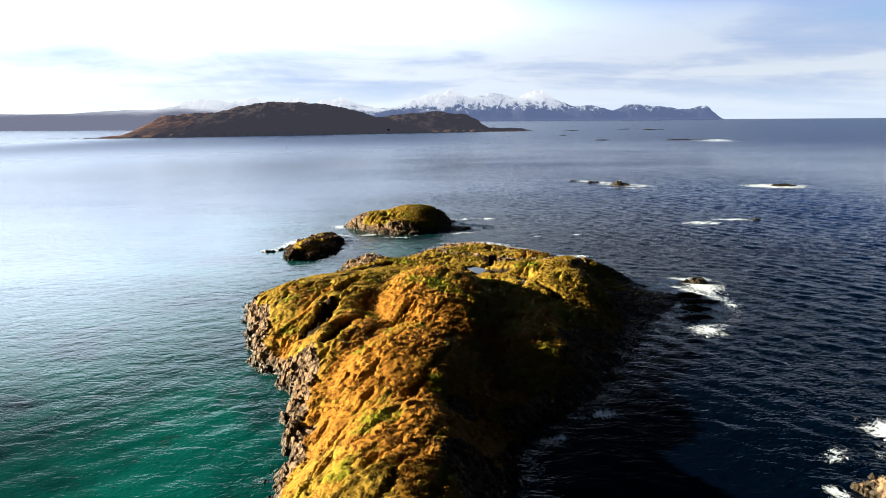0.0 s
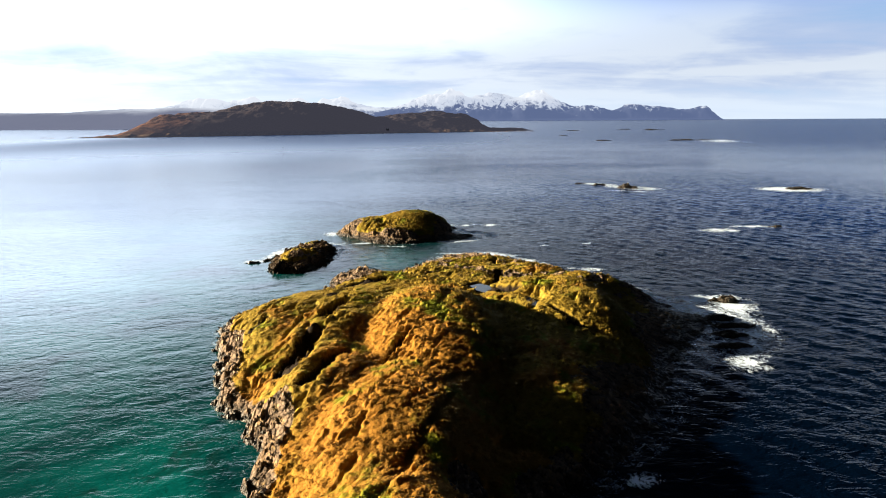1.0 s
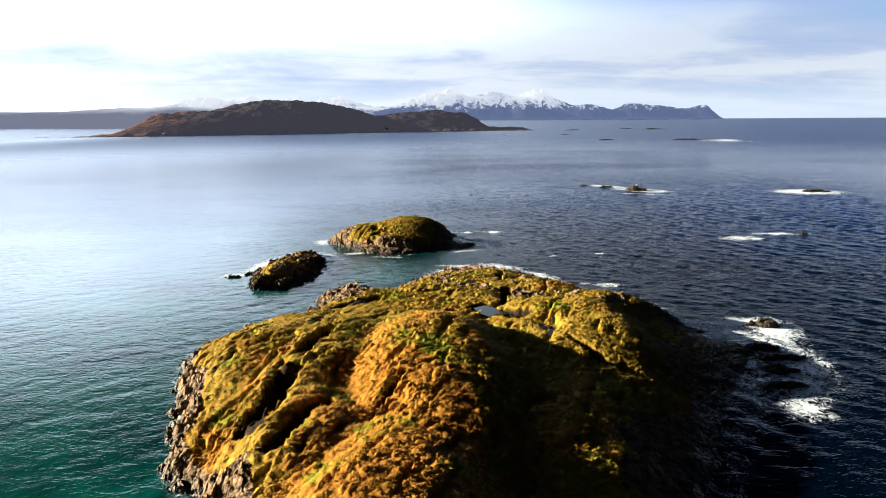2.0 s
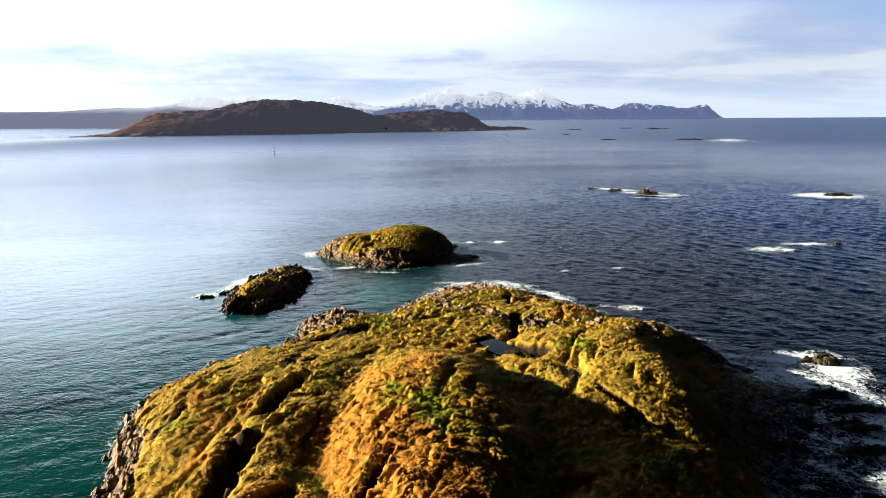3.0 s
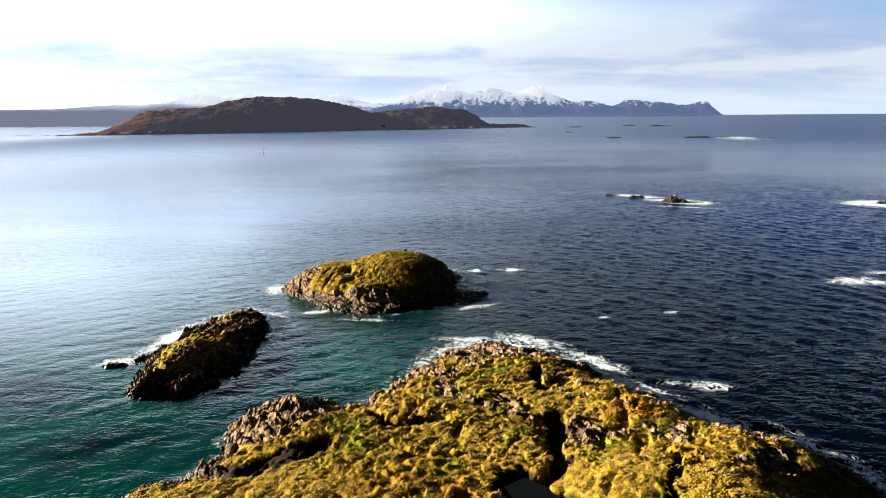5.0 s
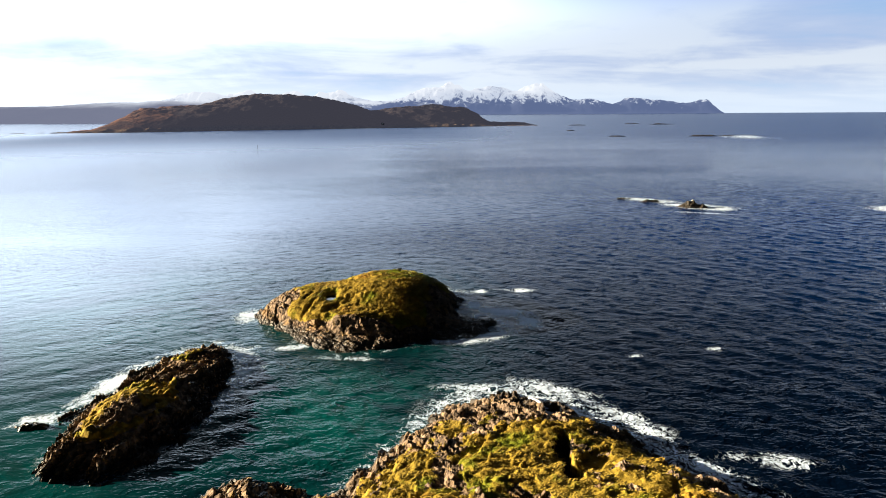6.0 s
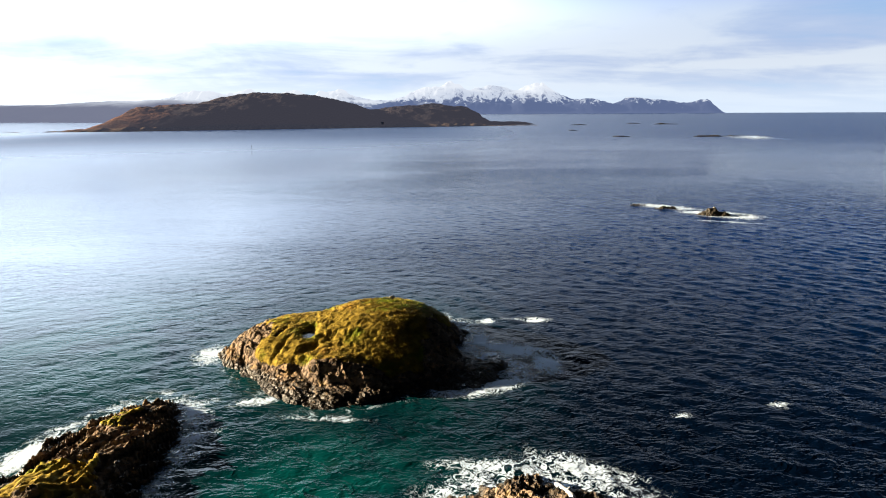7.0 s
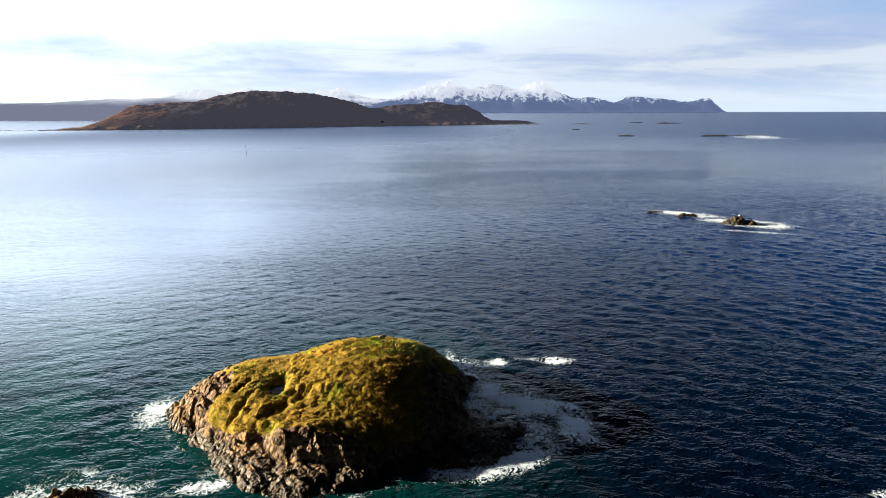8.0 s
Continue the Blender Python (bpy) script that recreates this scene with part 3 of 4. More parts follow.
def build_tufts(thing, field, per_m2, seed, size=1.0):
    """Clumps of dead grass on the turf: several bent blades each."""
    xs, ys, z, grass, d = field
    rng = np.random.default_rng(seed)
    step = xs[1] - xs[0]
    n = int((xs[-1] - xs[0]) * (ys[-1] - ys[0]) * per_m2)
    px, py = rng.uniform(xs[0], xs[-2], n), rng.uniform(ys[0], ys[-2], n)
    i, j = ((px - xs[0]) / step).astype(int), ((py - ys[0]) / step).astype(int)
    ok = grass[j, i] > rng.uniform(0.35, 0.75, n)
    px, py, pz = px[ok], py[ok], z[j, i][ok]
    n, verts, faces = len(px), [], []
    # the wind has combed it: neighbours lie the same way
    comb = radians(-35) + (fbm(px * 0.5, py * 0.5, seed + 90, 3) - 0.5) * 5.0
    for k in range(3):
        a = comb + rng.normal(0, 0.55, n)
        lean, h, w = rng.uniform(0.10, 0.26, n) * size, rng.uniform(0.02, 0.07, n) * size, rng.uniform(0.010, 0.022, n) * size
        ca, sa = np.cos(a), np.sin(a)
        base = np.stack([px + rng.normal(0, 0.05, n), py + rng.normal(0, 0.05, n), pz - 0.02], 1)
        side = np.stack([-sa * w, ca * w, 0 * w], 1)
        mid = base + np.stack([ca * lean * 0.45, sa * lean * 0.45, h], 1)
        tip = base + np.stack([ca * lean, sa * lean, h * 0.55], 1)
        verts.append(np.stack([base - side, base + side, mid + side * 0.8, mid - side * 0.8, tip], 1).reshape(-1, 3))
    verts = np.concatenate(verts)
    b = np.arange(len(verts) // 5)[:, None] * 5
    faces = (b + np.array([[0, 1, 2, 3]])).tolist() + (b + np.array([[3, 2, 4]])).tolist()
    me = bpy.data.meshes.new("grass")
    me.from_pydata(verts.tolist(), [], faces)
    part("grass", me, BLADES, thing, "tussocks of dry golden grass with green patches", "stuff")


# ---- sea ----


def graded(lo, hi, step, far_lo, far_hi, ratio=1.12):
    mid = list(np.arange(lo, hi, step))
    up, s = [hi], step
    while up[-1] < far_hi:
        s *= ratio
        up.append(min(up[-1] + s, far_hi))
    down, s = [lo], step
    while down[-1] > far_lo:
        s *= ratio
        down.append(max(down[-1] - s, far_lo))
    return np.array(down[:0:-1] + mid + up)


SKERRIES = [(37.4, 122.8, 2.6, 1.6, 0.95), (32.6, 128.5, 1.6, 0.8, 0.3), (29.6, 131.5, 1.1, 0.6, 0.25), (69.8, 119.5, 2.6, 1.2, 0.5), (145, 676, 12, 5, 1.1), (99, 495, 4, 2, 0.5),
            (101, 381, 6, 2.5, 0.6), (150, 379, 10, 4, 0.85), (164, 381, 5, 2, 0.5), (245, 703, 15, 5, 1.0), (225, 745, 9, 4, 0.7), (43.0, 79.0, 1.0, 0.4, 0.2),
            (18.9, 43.4, 2.0, 0.45, 0.30), (19.5, 41.9, 1.6, 0.40, 0.26), (18.6, 40.3, 1.7, 0.45, 0.28), (17.7, 38.3, 1.3, 0.40, 0.24), (21.6, 47.5, 1.4, 0.6, 0.45), (-18.8, 60.6, 0.9, 0.35, 0.2)]
# patches of broken water: x, y, half widths, turn, strength
FOAM_SPOTS = [(20.4, 48.0, 2.2, 0.9, 0, 1.05), (21.8, 46.4, 1.2, 2.2, -20, 0.9), (18.6, 45.6, 3.0, 1.8, -30, 0.60), (20.4, 42.2, 1.6, 4.2, -12, 0.60), (19.0, 39.0, 1.6, 2.8, -30, 0.58), (17.4, 36.2, 1.2, 1.6, -30, 0.58), (16.2, 48.6, 2.6, 0.9, -35, 0.55),
              (33.2, 130.0, 4.0, 1.6, -38, 0.95), (39.4, 122.2, 3.2, 2.2, -16, 1.1), (35.6, 124.8, 2.2, 1.4, -30, 0.8), (36.5, 117.5, 4.0, 0.5, -20, 0.5), (68.0, 119.4, 5.0, 3.2, -4, 1.15),
              (34.4, 76.9, 2.2, 1.1, 10, 0.62), (36.0, 76.4, 0.7, 0.6, 0, 0.95), (40.6, 79.3, 2.8, 0.7, -4, 0.72), (20.2, 23.0, 1.1, 0.9, 20, 0.95), (14.6, 18.4, 0.5, 0.4, 30, 0.5), (16.4, 21.0, 0.9, 0.35, 30, 0.5),
              (2.2, 77.6, 0.7, 1.3, 0, 0.85), (4.0, 76.2, 2.1, 0.9, -28, 1.0), (5.7, 74.3, 0.8, 1.5, 10, 0.9), (3.0, 71.6, 1.7, 0.6, 28, 0.9), (0.7, 70.6, 1.6, 0.5, 0, 0.7), (2.9, 81.2, 0.6, 0.5, 0, 0.75), (5.2, 81.5, 2.6, 0.3, 0, 0.40), (6.4, 81.1, 0.9, 0.3, 0, 0.7),
              (5.0, 22.4, 0.5, 0.3, 20, 0.7), (7.7, 24.6, 0.7, 0.35, 20, 0.6), (155, 352, 16, 2.5, -8, 0.55), (157, 325, 22, 1.8, 0, 0.5), (168, 372, 8, 2, 0, 0.9), (140, 383, 5, 2, 0, 0.8), (232, 760, 16, 5, 0, 0.9), (215, 705, 14, 3, 0, 0.7), (200, 900, 40, 6, 0, 0.6), (118, 381, 7, 2, 0, 0.7),
              (2.0, 64.2, 2.4, 0.5, -4, 0.62), (5.6, 63.9, 2.4, 0.8, -30, 0.66), (8.6, 60.7, 2.4, 0.7, -52, 0.62), (10.4, 57.2, 2.0, 0.6, -52, 0.58), (12.4, 54.4, 2.4, 0.7, -45, 0.56), (13.4, 57.6, 2.0, 0.5, -10, 0.42), (15.8, 51.5, 2.4, 0.5, -60, 0.5), (16.2, 69.2, 0.6, 0.3, 0, 0.36), (11.0, 68.2, 0.6, 0.25, 0, 0.36),
              (-13.7, 75.6, 0.9, 1.3, 0, 0.75), (-12.6, 78.8, 0.6, 0.5, 0, 0.5), (-9.2, 69.8, 1.2, 0.4, 10, 0.55), (-6.0, 68.1, 2.2, 0.3, -5, 0.45), (-17.5, 65.2, 0.7, 3.0, -14, 0.72), (-18.8, 61.4, 1.3, 0.6, 20, 0.7), (-12.0, 68.6, 0.8, 0.9, 0, 0.62), (-11.0, 66.3, 0.9, 0.5, 0, 0.58)]


def build_sea():
    xs = graded(-44, 72, 0.26, -4600, 4600)
    ys = graded(12, 172, 0.26, -2500, 4850)
    gx, gy = np.meshgrid(xs, ys, indexing="xy")
    near = smooth(gx, -90, -40) * smooth(-gx, -110, -58) * smooth(-gy, -200, -95) * smooth(gy, -30, 8)
    rng = np.random.default_rng(4)
    z = np.zeros(gx.shape)
    # waves flattened on the near right to darken that water in the camera's view
    near_right_cut = 1 - 0.6 * smooth(-gy, -60, -30) * smooth(gx, 2, 6) * smooth(-gx, -18, -9)
    swell = near_right_cut * (smooth(gx + 0.08 * (gy - 40), -24, 10) * 1.05 + 0.12)
    # two trains of wind waves that cross: one over the open side, one bending into the sound
    east = smooth(gx + 0.15 * (gy - 60), -22, 12)
    for k in range(30):
        wave = 0.80 * 1.040 ** k * rng.uniform(0.9, 1.1)
        way, share = (radians(56) + rng.normal(0, 0.42), 0.25 + 0.75 * east) if k % 2 else (radians(118) + rng.normal(0, 0.40), 1 - 0.62 * east)
        amp = 0.0052 * wave ** 0.6
        phase = (gx * math.cos(way) + gy * math.sin(way)) * 2 * math.pi / wave + rng.uniform(0, 6.3) + 3.0 * value_noise(gx * 0.2, gy * 0.2, k)
        group = 0.45 + 1.1 * value_noise(gx * 0.13 + 3 * k, gy * 0.13, 60 + k)
        z += near * swell * share * group * amp * (np.sin(phase) + 0.25 * np.cos(2 * phase))
    foam, shallow = np.zeros(gx.shape), np.zeros(gx.shape)
    box = (np.abs(gx) < 60) & (gy > 0) & (gy < 145)
    bx, by = gx[box], gy[box]
    f, s = np.zeros(bx.shape), np.zeros(bx.shape)
    for coast, surf in ((MAIN_COAST, 1.0), (ISLET_COAST, 1.0), (ROCK_COAST, 0.9), (NEAR_COAST, 0.5)):
        d = -inside_distance(bx, by, coast)
        cx, cy = coast.mean(axis=0)
        # the swell breaks on the seaward shores (far and right), the left shores lie calm
        span = (coast.max(axis=0) - coast.min(axis=0)).max()
        ang = ((bx - cx) * 0.72 + (by - cy) * 0.69) / span
        sea_side = smooth(ang, 0.02, 0.36)
        width = 0.22 + 0.75 * sea_side
        f = np.maximum(f, surf * np.exp(-np.maximum(d - 0.1, 0) / width) * (0.16 + 0.34 * sea_side))
        s = np.maximum(s, np.exp(-np.maximum(d, 0) / 4.5) * 0.32)
    # sandy shallows
    for cx, cy, rx, ry, v in ((-12, 24, 7, 9, 1.0), (-13, 18, 9, 7, 1.0), (-4.5, 62, 4.5, 5.5, 0.7), (15, 23, 3, 2.5, 0.12), (-26, 30, 17, 24, 0.75), (-25, 52, 16, 16, 0.68), (-26, 76, 16, 16, 0.48)):
        s = np.maximum(s, v * np.exp(-((bx - cx) / rx) ** 2 - ((by - cy) / ry) ** 2))
    foam[box], shallow[box] = f, s * smooth(-bx, -8, 3)
    for cx, cy, rx, ry, turn, v in FOAM_SPOTS:
        c, q = math.cos(radians(turn)), math.sin(radians(turn))
        u, w = ((gx - cx) * c + (gy - cy) * q) / rx, (-(gx - cx) * q + (gy - cy) * c) / ry
        foam = np.maximum(foam, 1.12 * v * np.exp(-(u * u + w * w)))
    # chop is cut on the near right as well, to fit the view
    me = grid_mesh("water", xs, ys, z, None, {"foam": foam, "shallow": shallow, "far_blue": smooth(np.hypot(gx, gy - 42), 24, 88), "chop": smooth(gx + 0.08 * (gy - 40), -24, 12) * 0.74 + 0.19 - 0.12 * smooth(np.hypot(gx, gy - 40), 60, 300) * smooth(gx + 0.08 * (gy - 40), -30, 10) - 0.62 * smooth(-gy, -75, -30) * smooth(gx, 2, 6) * smooth(-gx, -20, -10), "open_sea": smooth(np.hypot(gx, gy - 40), 60, 420) * (0.55 + 0.45 * smooth(gx, -330, -200) + 1.0 * smooth(-gx, -60, 60) * smooth(gx, -330, -200))})
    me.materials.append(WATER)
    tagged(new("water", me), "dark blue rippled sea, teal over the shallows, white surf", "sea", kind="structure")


build_sea()

# ---- islands ----
main, main_field = build_island("island", MAIN_COAST, MAIN_HUMPS, MAIN_GULLIES, 1.0, 3, 0.07, 1.0, "rocky island with golden grass and a dark cliff side",
                                scarp=[(-1.0, 11), (-0.6, 20), (-0.2, 25), (1.4, 30), (1.9, 35), (1.0, 45)], bare=[(3, 62.4, 8, 3.2), (-8, 53.6, 2.6, 2.6), (-7.6, 20.5, 1.5, 8.5), (-12.8, 34, 1.3, 4.0), (10, 29, 4, 5), (14.5, 38, 3, 6), (1.2, 17.6, 1.5, 1.6), (0.6, 22.5, 0.8, 1.0)], pools=POOLS)
build_tufts(main, main_field, 110, 1)
islet, islet_field = build_island("islet", ISLET_COAST, ISLET_HUMPS, [([(-9.5, 74.4), (-9.0, 74.9)], 0.2, 0.5), ([(-11.6, 77.0), (-11.3, 77.5)], 0.25, 0.5)], 0.9, 8, 0.07, 0.7, "small domed islet with golden grass over bare rock",
                                  bare=[(-12.2, 75, 2.4, 3.0), (-6.5, 70, 5.5, 1.8), (1.2, 74.5, 2.4, 4.0)], falls=ISLET_FALLS, pools=ISLET_POOLS)
build_tufts(islet, islet_field, 110, 2)
rock, rock_field = build_island("rock_islet", ROCK_COAST, ROCK_HUMPS, [], 0.8, 15, 0.07, 1.3, "low ridge of bedded rock with thin turf, washed by the sea", "rock", 0.9, strike=(0.34, 0.94), bed=2.6)
near_rock, near_field = build_island("shore_rock", NEAR_COAST, NEAR_HUMPS, [], 0.8, 21, 0.1, 1.2, "sunlit brown rock in the surf", "rock", 0.3)


def stone_mesh(rng):
    bm = bmesh.new()
    for k in range(15):
        v = Vector(rng.normal(size=3)).normalized()
        bm.verts.new((v.x * 0.62, v.y * 0.40, v.z * 0.30))
    bmesh.ops.convex_hull(bm, input=bm.verts)
    me = bpy.data.meshes.new("stone")
    bm.to_mesh(me)
    bm.free()
    me.attributes.new("grass", "FLOAT", "POINT")
    me.materials.append(STONE)
    return me


def scatter_stones(thing, field, count, seed, low=0.05, high=1.2):
    """Broken slabs along the shore, lying in the beds of the rock."""
    xs, ys, z, grass, d = field
    rng = np.random.default_rng(seed)
    shapes = [stone_mesh(rng) for k in range(8)]
    step, made = xs[1] - xs[0], 0
    while made < count:
        i, j = rng.integers(2, len(xs) - 2), rng.integers(2, len(ys) - 2)
        if not (-0.3 < d[j, i] < 2.2 and low < z[j, i] < high and grass[j, i] < 0.5 and not (xs[i] > 8 and 26 < ys[j] < 52)):
            continue
        ob = new("stone", shapes[made % 8])
        ob.parent = thing
        size = rng.uniform(0.18, 0.50) * rng.uniform(0.6, 1.0)
        ob.matrix_local = pose(xs[i], ys[j], z[j, i] + 0.02, rng.normal(0, 14) + 12, rng.normal(0, 14), 38 + rng.normal(0, 22)) @ Matrix.Diagonal((size, size, size * rng.uniform(0.5, 0.9), 1))
        made += 1


scatter_stones(main, main_field, 280, 5)
scatter_stones(islet, islet_field, 70, 6)
scatter_stones(rock, rock_field, 80, 7, 0.05, 1.6)
scatter_stones(near_rock, near_field, 24, 9, 0.05, 1.6)


def ground_at(field, x, y):
    xs, ys, z, grass, d = field
    step = xs[1] - xs[0]
    return float(z[int((y - ys[0]) / step), int((x - xs[0]) / step)])


def build_pool(thing, field, cx, cy, r):
    """Still water in a hollow of the turf."""
    xs, ys, z, grass, d = field
    i, j = int((cx - xs[0]) / (xs[1] - xs[0])), int((cy - ys[0]) / (xs[1] - xs[0]))
    k = int(r / (xs[1] - xs[0]))
    level = np.percentile(z[j - k:j + k, i - k:i + k], 55)
    bm = bmesh.new()
    ring = [bm.verts.new((cx + r * 1.6 * math.cos(a), cy + r * 1.6 * math.sin(a), level)) for a in np.linspace(0, 2 * math.pi, 28, endpoint=False)]
    bm.faces.new(ring)
    me = bpy.data.meshes.new("pool")
    bm.to_mesh(me)
    bm.free()
    part("pool", me, POOL, thing, "still pool of rainwater in the turf")


for item in POOLS:
    build_pool(main, main_field, *item)


def build_gully_pool(thing, field, line, half):
    """Dark standing water along the foot of a gully."""
    level = sum(ground_at(field, x, y) for x, y in line) / len(line) + 0.12
    bm = bmesh.new()
    left, right = [], []
    for i, (x, y) in enumerate(line):
        (ax, ay), (bx, by) = line[max(i - 1, 0)], line[min(i + 1, len(line) - 1)]
        n = math.hypot(bx - ax, by - ay)
        w = half * (0.6 if i in (0, len(line) - 1) else 1.0)
        left.append(bm.verts.new((x - (by - ay) / n * w, y + (bx - ax) / n * w, level)))
        right.append(bm.verts.new((x + (by - ay) / n * w, y - (bx - ax) / n * w, level)))
    for i in range(len(line) - 1):
        bm.faces.new((right[i], right[i + 1], left[i + 1], left[i]))
    me = bpy.data.meshes.new("pool")
    bm.to_mesh(me)
    bm.free()
    part("pool", me, POOL, thing, "dark rainwater along the foot of a gully")


for item in ISLET_POOLS:
    build_pool(islet, islet_field, *item)
build_gully_pool(main, main_field, GULLY_POOL, 0.8)


def build_driftwood(field, ax, ay, bx, by):
    """A bleached trunk cast up on the rocks: bent, tapered, split at one end, with a stub of a limb."""
    mat, g = material("bleached_wood")
    at = obj_coords(g)
    grain = g.noise(g.vec("MULTIPLY", at, (1.5, 24.0, 24.0)), 1.0, 4.0, 0.6)
    finish(g, g.mix(g.step(grain, 0.3, 0.7), (0.26, 0.27, 0.29), (0.52, 0.55, 0.60)), 0.8, g.bump(grain, 0.012))
    za, zb = ground_at(field, ax, ay) + 0.14, ground_at(field, bx, by) + 0.14
    length = math.dist((ax, ay, za), (bx, by, zb))
    rng = np.random.default_rng(12)
    bm = bmesh.new()
    rings, sides = 14, 10
    loops = []
    for i in range(rings):
        t = i / (rings - 1)
        r = 0.12 - 0.045 * t + 0.012 * math.sin(9 * t)
        cy, cz = 0.06 * math.sin(2.6 * t), 0.03 * math.sin(4 * t)
        loops.append([bm.verts.new((t * length + (0.09 * rng.normal() if i in (0, rings - 1) else 0), cy + r * (1 + 0.06 * rng.normal()) * math.cos(a), cz + r * math.sin(a)))
                      for a in np.linspace(0, 2 * math.pi, sides, endpoint=False)])
    for p, q in zip(loops, loops[1:]):
        for j in range(sides):
            bm.faces.new((p[j], p[(j + 1) % sides], q[(j + 1) % sides], q[j]))
    bm.faces.new(loops[0][::-1])
    bm.faces.new(loops[-1])
    bmesh.ops.create_cone(bm, cap_ends=True, segments=7, radius1=0.05, radius2=0.02, depth=0.22, matrix=Matrix.Translation((length * 0.62, 0.1, 0.1)) @ Matrix.Rotation(radians(-55), 4, "X"))
    me = bpy.data.meshes.new("driftwood")
    bm.to_mesh(me)
    bm.free()
    me.materials.append(mat)
    ob = tagged(new("driftwood", me), "bleached blue-grey driftwood trunk lying on the shore rocks", "driftwood")
    ob.matrix_world = pose(ax, ay, za, 0, -math.degrees(math.asin((zb - za) / length)), math.degrees(math.atan2(by - ay, bx - ax)))


def build_boulder(field, x, y, size, label):
    me = stone_mesh(np.random.default_rng(31)).copy()
    me.materials.clear()
    me.materials.append(PALE)
    ob = tagged(new("boulder", me), label, "rock")
    ob.matrix_world = pose(x, y, ground_at(field, x, y) + 0.12 * size, 8, -6, 25) @ Matrix.Diagonal((size, size, size * 1.1, 1))


def mat_pale():
    mat, g = material("pale_stone")
    n = g.noise(obj_coords(g), 5.0, 5.0, 0.65)
    finish(g, g.mix(g.step(n, 0.3, 0.7), (0.22, 0.19, 0.16), (0.40, 0.35, 0.30)), 0.85, g.bump(n, 0.03))
    return mat


PALE = mat_pale()
build_driftwood(main_field, 4.1, 63.0, 4.5, 61.6)
build_boulder(islet_field, -3.3, 78.7, 0.42, "pale boulder on the green crown of the islet")


def build_skerry(cx, cy, rx, ry, h, seed):
    n = 46
    xs, ys = np.linspace(-rx * 1.2, rx * 1.2, n), np.linspace(-ry * 1.3, ry * 1.3, n)
    gx, gy = np.meshgrid(xs, ys, indexing="xy")
    r = np.hypot(gx / rx, gy / ry) + (fbm(gx / rx * 2.2 + seed, gy / ry * 1.2, seed, 4) - 0.5) * 1.0
    own, crack, _, _ = cells(gx / rx * 3.1 + seed, gy / ry * 2.1, seed)
    z = h * (1.15 * smooth(1 - r, -0.1, 0.85) * (0.55 + 0.7 * own) - 0.18 * np.exp(-crack / 0.1)) - 0.12 * h
    me = grid_mesh("skerry", xs, ys, z, z > -0.25 * h, {"grass": np.zeros(z.shape)})
    me.materials.append(WET_ROCK)
    ob = tagged(new("skerry", me), "low dark wet skerry awash in white surf", "rock", "skerries in the sea")
    ob.location = (cx, cy, 0)
    return ob


for k, item in enumerate(SKERRIES):
    build_skerry(*item, 40 + k)

# ---- distance ----


def profile(x, items):
    p = np.array(items, float)
    return np.interp(x, p[:, 0], p[:, 1])


def build_far_island():
    xs, v = np.linspace(-335, 105, 380), np.linspace(-0.04, 1.0, 110)
    gx, gv = np.meshgrid(xs, v, indexing="xy")
    shore = 492 + (gx + 290) * 0.46 * smooth(gx, -330, -150) + 6 * (fbm(gx * 0.03, gx * 0, 5, 3) - 0.5)
    gy = shore + gv * 240
    top = profile(gx * (1 + 0.05 * (1 - 2 * gv)), FAR_TOP) - 6 * smooth(-gx, 288, 300) * smooth(gv, 0.2, 0.45)
    body = np.sin(np.clip(gv, 0, 1) * math.pi) ** 1.0
    z = 1.02 * top * body * (1.0 + 0.25 * (fbm(gx * 0.03, gy * 0.03, 9, 5) - 0.5)) + (fbm(gx * 0.06, gy * 0.06, 12, 6, 0.6) - 0.5) * 7.0 * body + (fbm(gx * 0.16, gy * 0.16, 14, 4, 0.6) - 0.5) * 1.8 * body - 0.4
    thing = tagged(new("hill_island"), "long dark heath-covered hilly island across the sound", "island")
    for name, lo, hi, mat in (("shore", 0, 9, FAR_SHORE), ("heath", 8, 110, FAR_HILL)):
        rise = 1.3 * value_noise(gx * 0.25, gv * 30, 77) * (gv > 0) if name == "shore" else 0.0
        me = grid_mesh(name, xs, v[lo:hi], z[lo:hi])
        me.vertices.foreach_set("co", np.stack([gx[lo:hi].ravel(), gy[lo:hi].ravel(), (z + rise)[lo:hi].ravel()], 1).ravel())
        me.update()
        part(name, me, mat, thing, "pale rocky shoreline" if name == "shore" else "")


FAR_TOP = [(-335, -4), (-316, -2), (-308, 2.2), (-302, 2.8), (-297, 2.0), (-291, 7), (-282, 14), (-274, 19), (-262, 20.8), (-235, 22.4), (-209, 28.6), (-194, 31.4), (-178, 32.4), (-145, 31.4), (-122, 28.3), (-93, 19.4), (-77, 16.1), (-43, 20.6), (-16, 21.2), (25, 18.4), (43, 13.4), (50, 7.7), (61, 2.2), (85, 1.5), (105, 0)]


def build_coast():
    xs, ys = np.linspace(-1500, -150, 220), np.linspace(960, 1300, 50)
    gx, gy = np.meshgrid(xs, ys, indexing="xy")
    top = profile(gx, [(-1500, 32), (-900, 29), (-760, 28), (-640, 32), (-520, 36), (-430, 35), (-330, 28), (-150, 0)])
    z = top * smooth(gy, 962, 1130) ** 0.6 * smooth(-gy, -1300, -1200) * (1 + 0.25 * (fbm(gx * 0.02, gy * 0.02, 31, 5) - 0.5)) - 0.5
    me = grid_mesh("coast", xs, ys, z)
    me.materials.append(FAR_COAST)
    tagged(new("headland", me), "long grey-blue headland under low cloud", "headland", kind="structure")


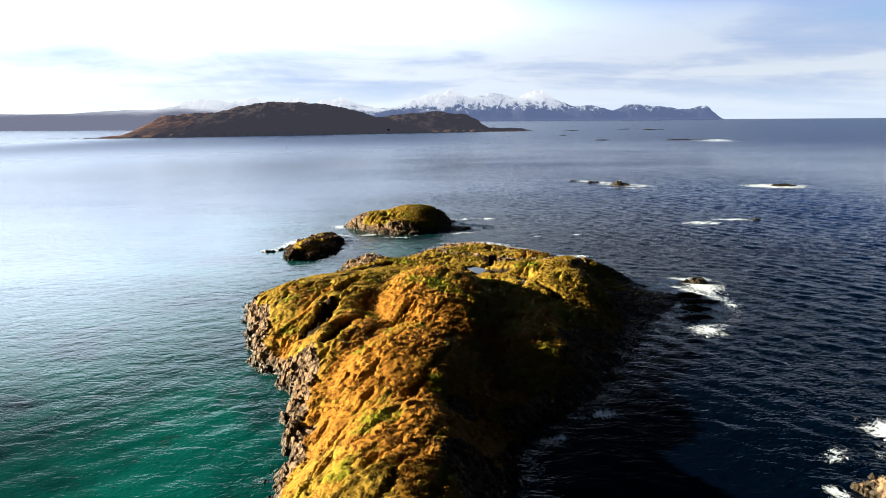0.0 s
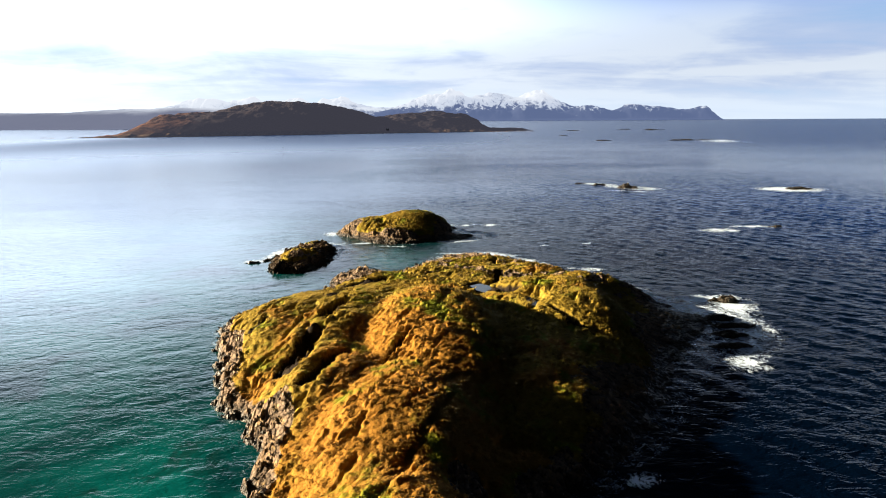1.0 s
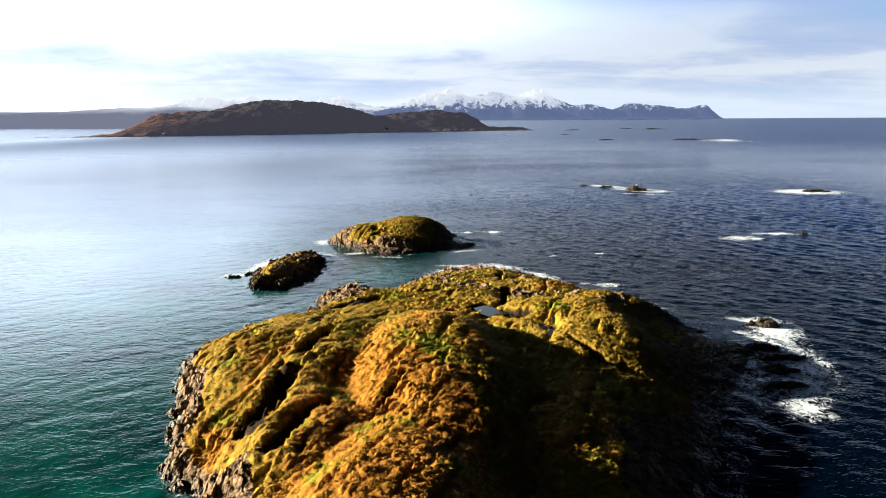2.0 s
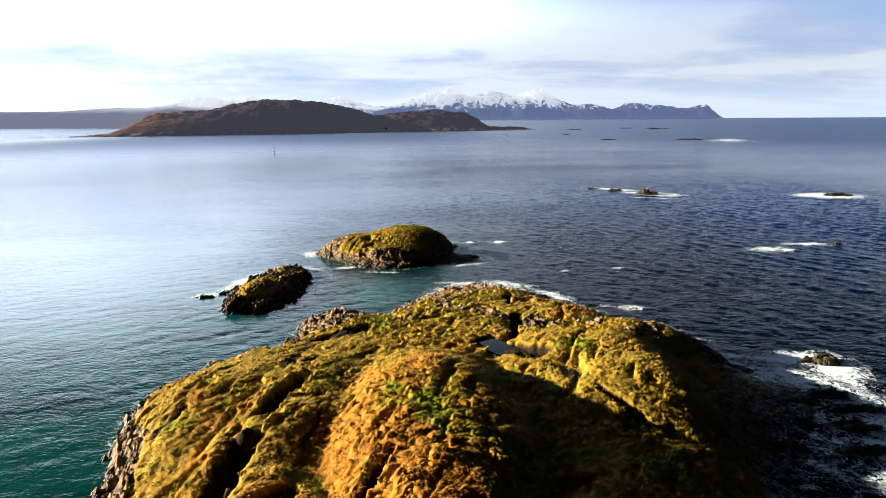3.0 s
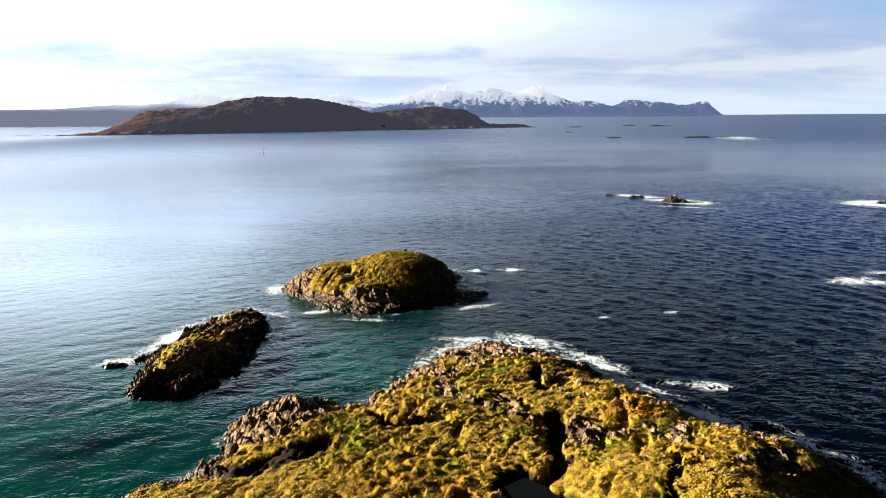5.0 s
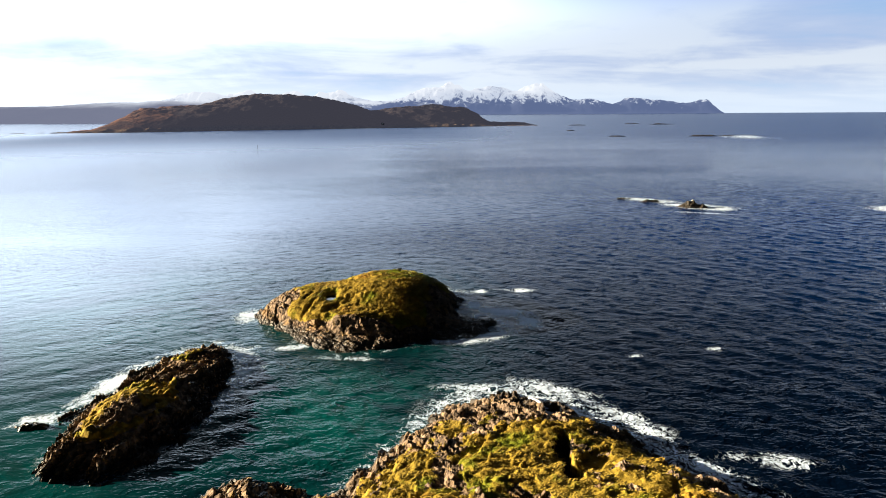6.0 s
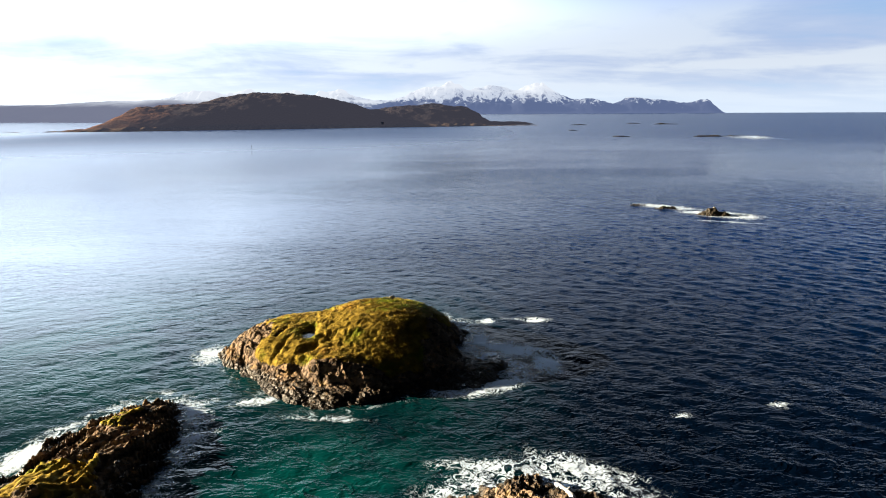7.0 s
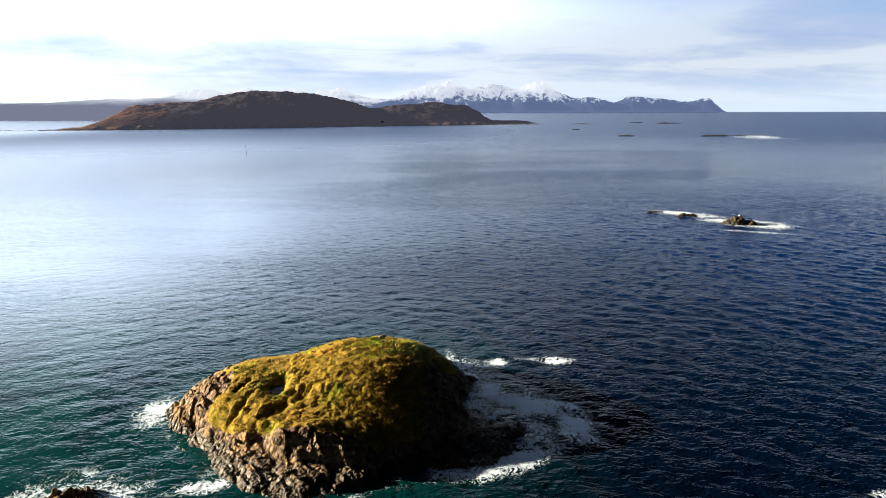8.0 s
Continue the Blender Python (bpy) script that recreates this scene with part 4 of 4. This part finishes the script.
def build_mountains():
    xs, ys = np.linspace(-3200, 2060, 700), np.linspace(4150, 4780, 70)
    gx, gy = np.meshgrid(xs, ys, indexing="xy")
    back = profile(gx, [(-3400, 30), (-2300, 60), (-2000, 150), (-1750, 200), (-1580, 160), (-1400, 200), (-1230, 165), (-1060, 200), (-970, 149), (-905, 175), (-745, 208), (-624, 130), (-364, 111), (-169, 187), (48, 251), (134, 229), (199, 185), (329, 215), (481, 218),
                        (524, 183), (675, 225), (740, 238), (805, 186), (957, 115), (1240, 75), (1390, 126), (1498, 116), (1563, 94), (1671, 111), (1758, 84), (1866, 92), (1966, 113), (1996, 74), (2039, 22), (2070, 0)])
    front = profile(gx, [(-3400, 40), (-600, 46), (-350, 82), (-183, 93), (-17, 71), (274, 78), (482, 68), (565, 109), (690, 84), (856, 66), (1043, 106), (1210, 64), (1334, 105), (1521, 91), (1688, 61), (1875, 93), (1987, 1)])
    rid = 1 - np.abs(2 * fbm(gx * 0.006, gy * 0.006, 41, 5, 0.55) - 1)
    rid2 = 1 - np.abs(2 * fbm(gx * 0.018, gy * 0.018, 47, 4, 0.55) - 1)
    zb = 0.90 * back * np.exp(-((gy - 4520) / 130) ** 2) * (0.80 + 0.26 * rid)
    zf = front * np.exp(-((gy - 4300) / 75) ** 2) * (0.85 + 0.2 * rid)
    z = np.maximum(zb, zf) + (rid2 - 0.65) * 16 * np.clip(np.maximum(zb, zf) / 100, 0, 1) - 3
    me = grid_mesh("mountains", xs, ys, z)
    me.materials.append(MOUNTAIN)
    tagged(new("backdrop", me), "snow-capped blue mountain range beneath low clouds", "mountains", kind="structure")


build_far_island()
build_coast()
build_mountains()

# ---- small things far out ----


def plain(name, colour, rough=0.8):
    mat, g = material(name)
    n = g.noise(obj_coords(g), 3.0, 5.0, 0.6)
    finish(g, g.mix(g.step(n, 0.3, 0.7), tuple(c * 0.75 for c in colour), colour), rough, g.bump(n, 0.02))
    return mat


def mesh_of(bm, name):
    me = bpy.data.meshes.new(name)
    bm.to_mesh(me)
    bm.free()
    return me


def build_marker_stone(x, y, z):
    """A pale upright stone, streaked white, on the skerry."""
    rng = np.random.default_rng(3)
    bm = bmesh.new()
    for k in range(22):
        q = Vector(rng.normal(size=3)).normalized()
        bm.verts.new((q.x * 0.34, q.y * 0.30, 0.50 + q.z * 0.55 * (1 - 0.2 * q.x)))
    bmesh.ops.convex_hull(bm, input=bm.verts)
    bmesh.ops.bevel(bm, geom=bm.edges[:], offset=0.03, affect="EDGES", segments=1)
    me = mesh_of(bm, "upright_stone")
    me.materials.append(plain("white_streaked_stone", (0.42, 0.40, 0.37)))
    ob = tagged(new("upright_stone", me), "pale upright stone on a dark skerry", "rock")
    ob.location, ob.scale = (x, y, z), (0.8, 0.8, 0.62)


def build_sea_mark(x, y):
    thing = tagged(new("sea_mark"), "thin grey stake standing in the open water", "sea mark")
    thing.location = (x, y, 0)
    grey = plain("weathered_grey", (0.035, 0.035, 0.04))
    for name, r, lo, hi in (("pole", 0.06, -1.0, 2.4), ("collar", 0.16, -0.2, 0.35), ("topmark", 0.13, 2.4, 2.75)):
        bm = bmesh.new()
        bmesh.ops.create_cone(bm, cap_ends=True, segments=12, radius1=r, radius2=r * 0.75, depth=hi - lo, matrix=Matrix.Translation((0, 0, (lo + hi) / 2)))
        part(name, mesh_of(bm, name), grey, thing)


def build_hut(x, y, z):
    """A white hut on the far shore: walls, pitched roof, door."""
    thing = tagged(new("hut"), "tiny white hut on the far shore", "hut")
    thing.matrix_world = pose(x, y, z, 0, 0, -50) @ Matrix.Diagonal((0.75, 0.75, 0.6, 1))
    white, dark = plain("white_boards", (0.42, 0.42, 0.42)), plain("grey_roof", (0.30, 0.30, 0.31))
    bm = bmesh.new()
    bmesh.ops.create_cube(bm, size=1, matrix=Matrix.Translation((0, 0, 0.9)) @ Matrix.Diagonal((3.2, 2.4, 3.0, 1)))
    part("wall", mesh_of(bm, "wall"), white, thing)
    bm = bmesh.new()
    a = [bm.verts.new(q) for q in ((-1.8, -1.4, 2.3), (1.8, -1.4, 2.3), (1.8, 0, 3.4), (-1.8, 0, 3.4), (-1.8, 1.4, 2.3), (1.8, 1.4, 2.3))]
    for q in ((0, 1, 2, 3), (3, 2, 5, 4), (0, 3, 4), (1, 5, 2), (0, 4, 5, 1)):
        bm.faces.new([a[k] for k in q])
    part("roof", mesh_of(bm, "roof"), dark, thing)
    bm = bmesh.new()
    bmesh.ops.create_cube(bm, size=1, matrix=Matrix.Translation((0.5, -1.22, 0.9)) @ Matrix.Diagonal((0.8, 0.08, 1.9, 1)))
    part("door", mesh_of(bm, "door"), dark, thing)


build_marker_stone(37.4, 123.2, 0.45)
build_sea_mark(-66, 250)
build_hut(-56, 612, 2.75)
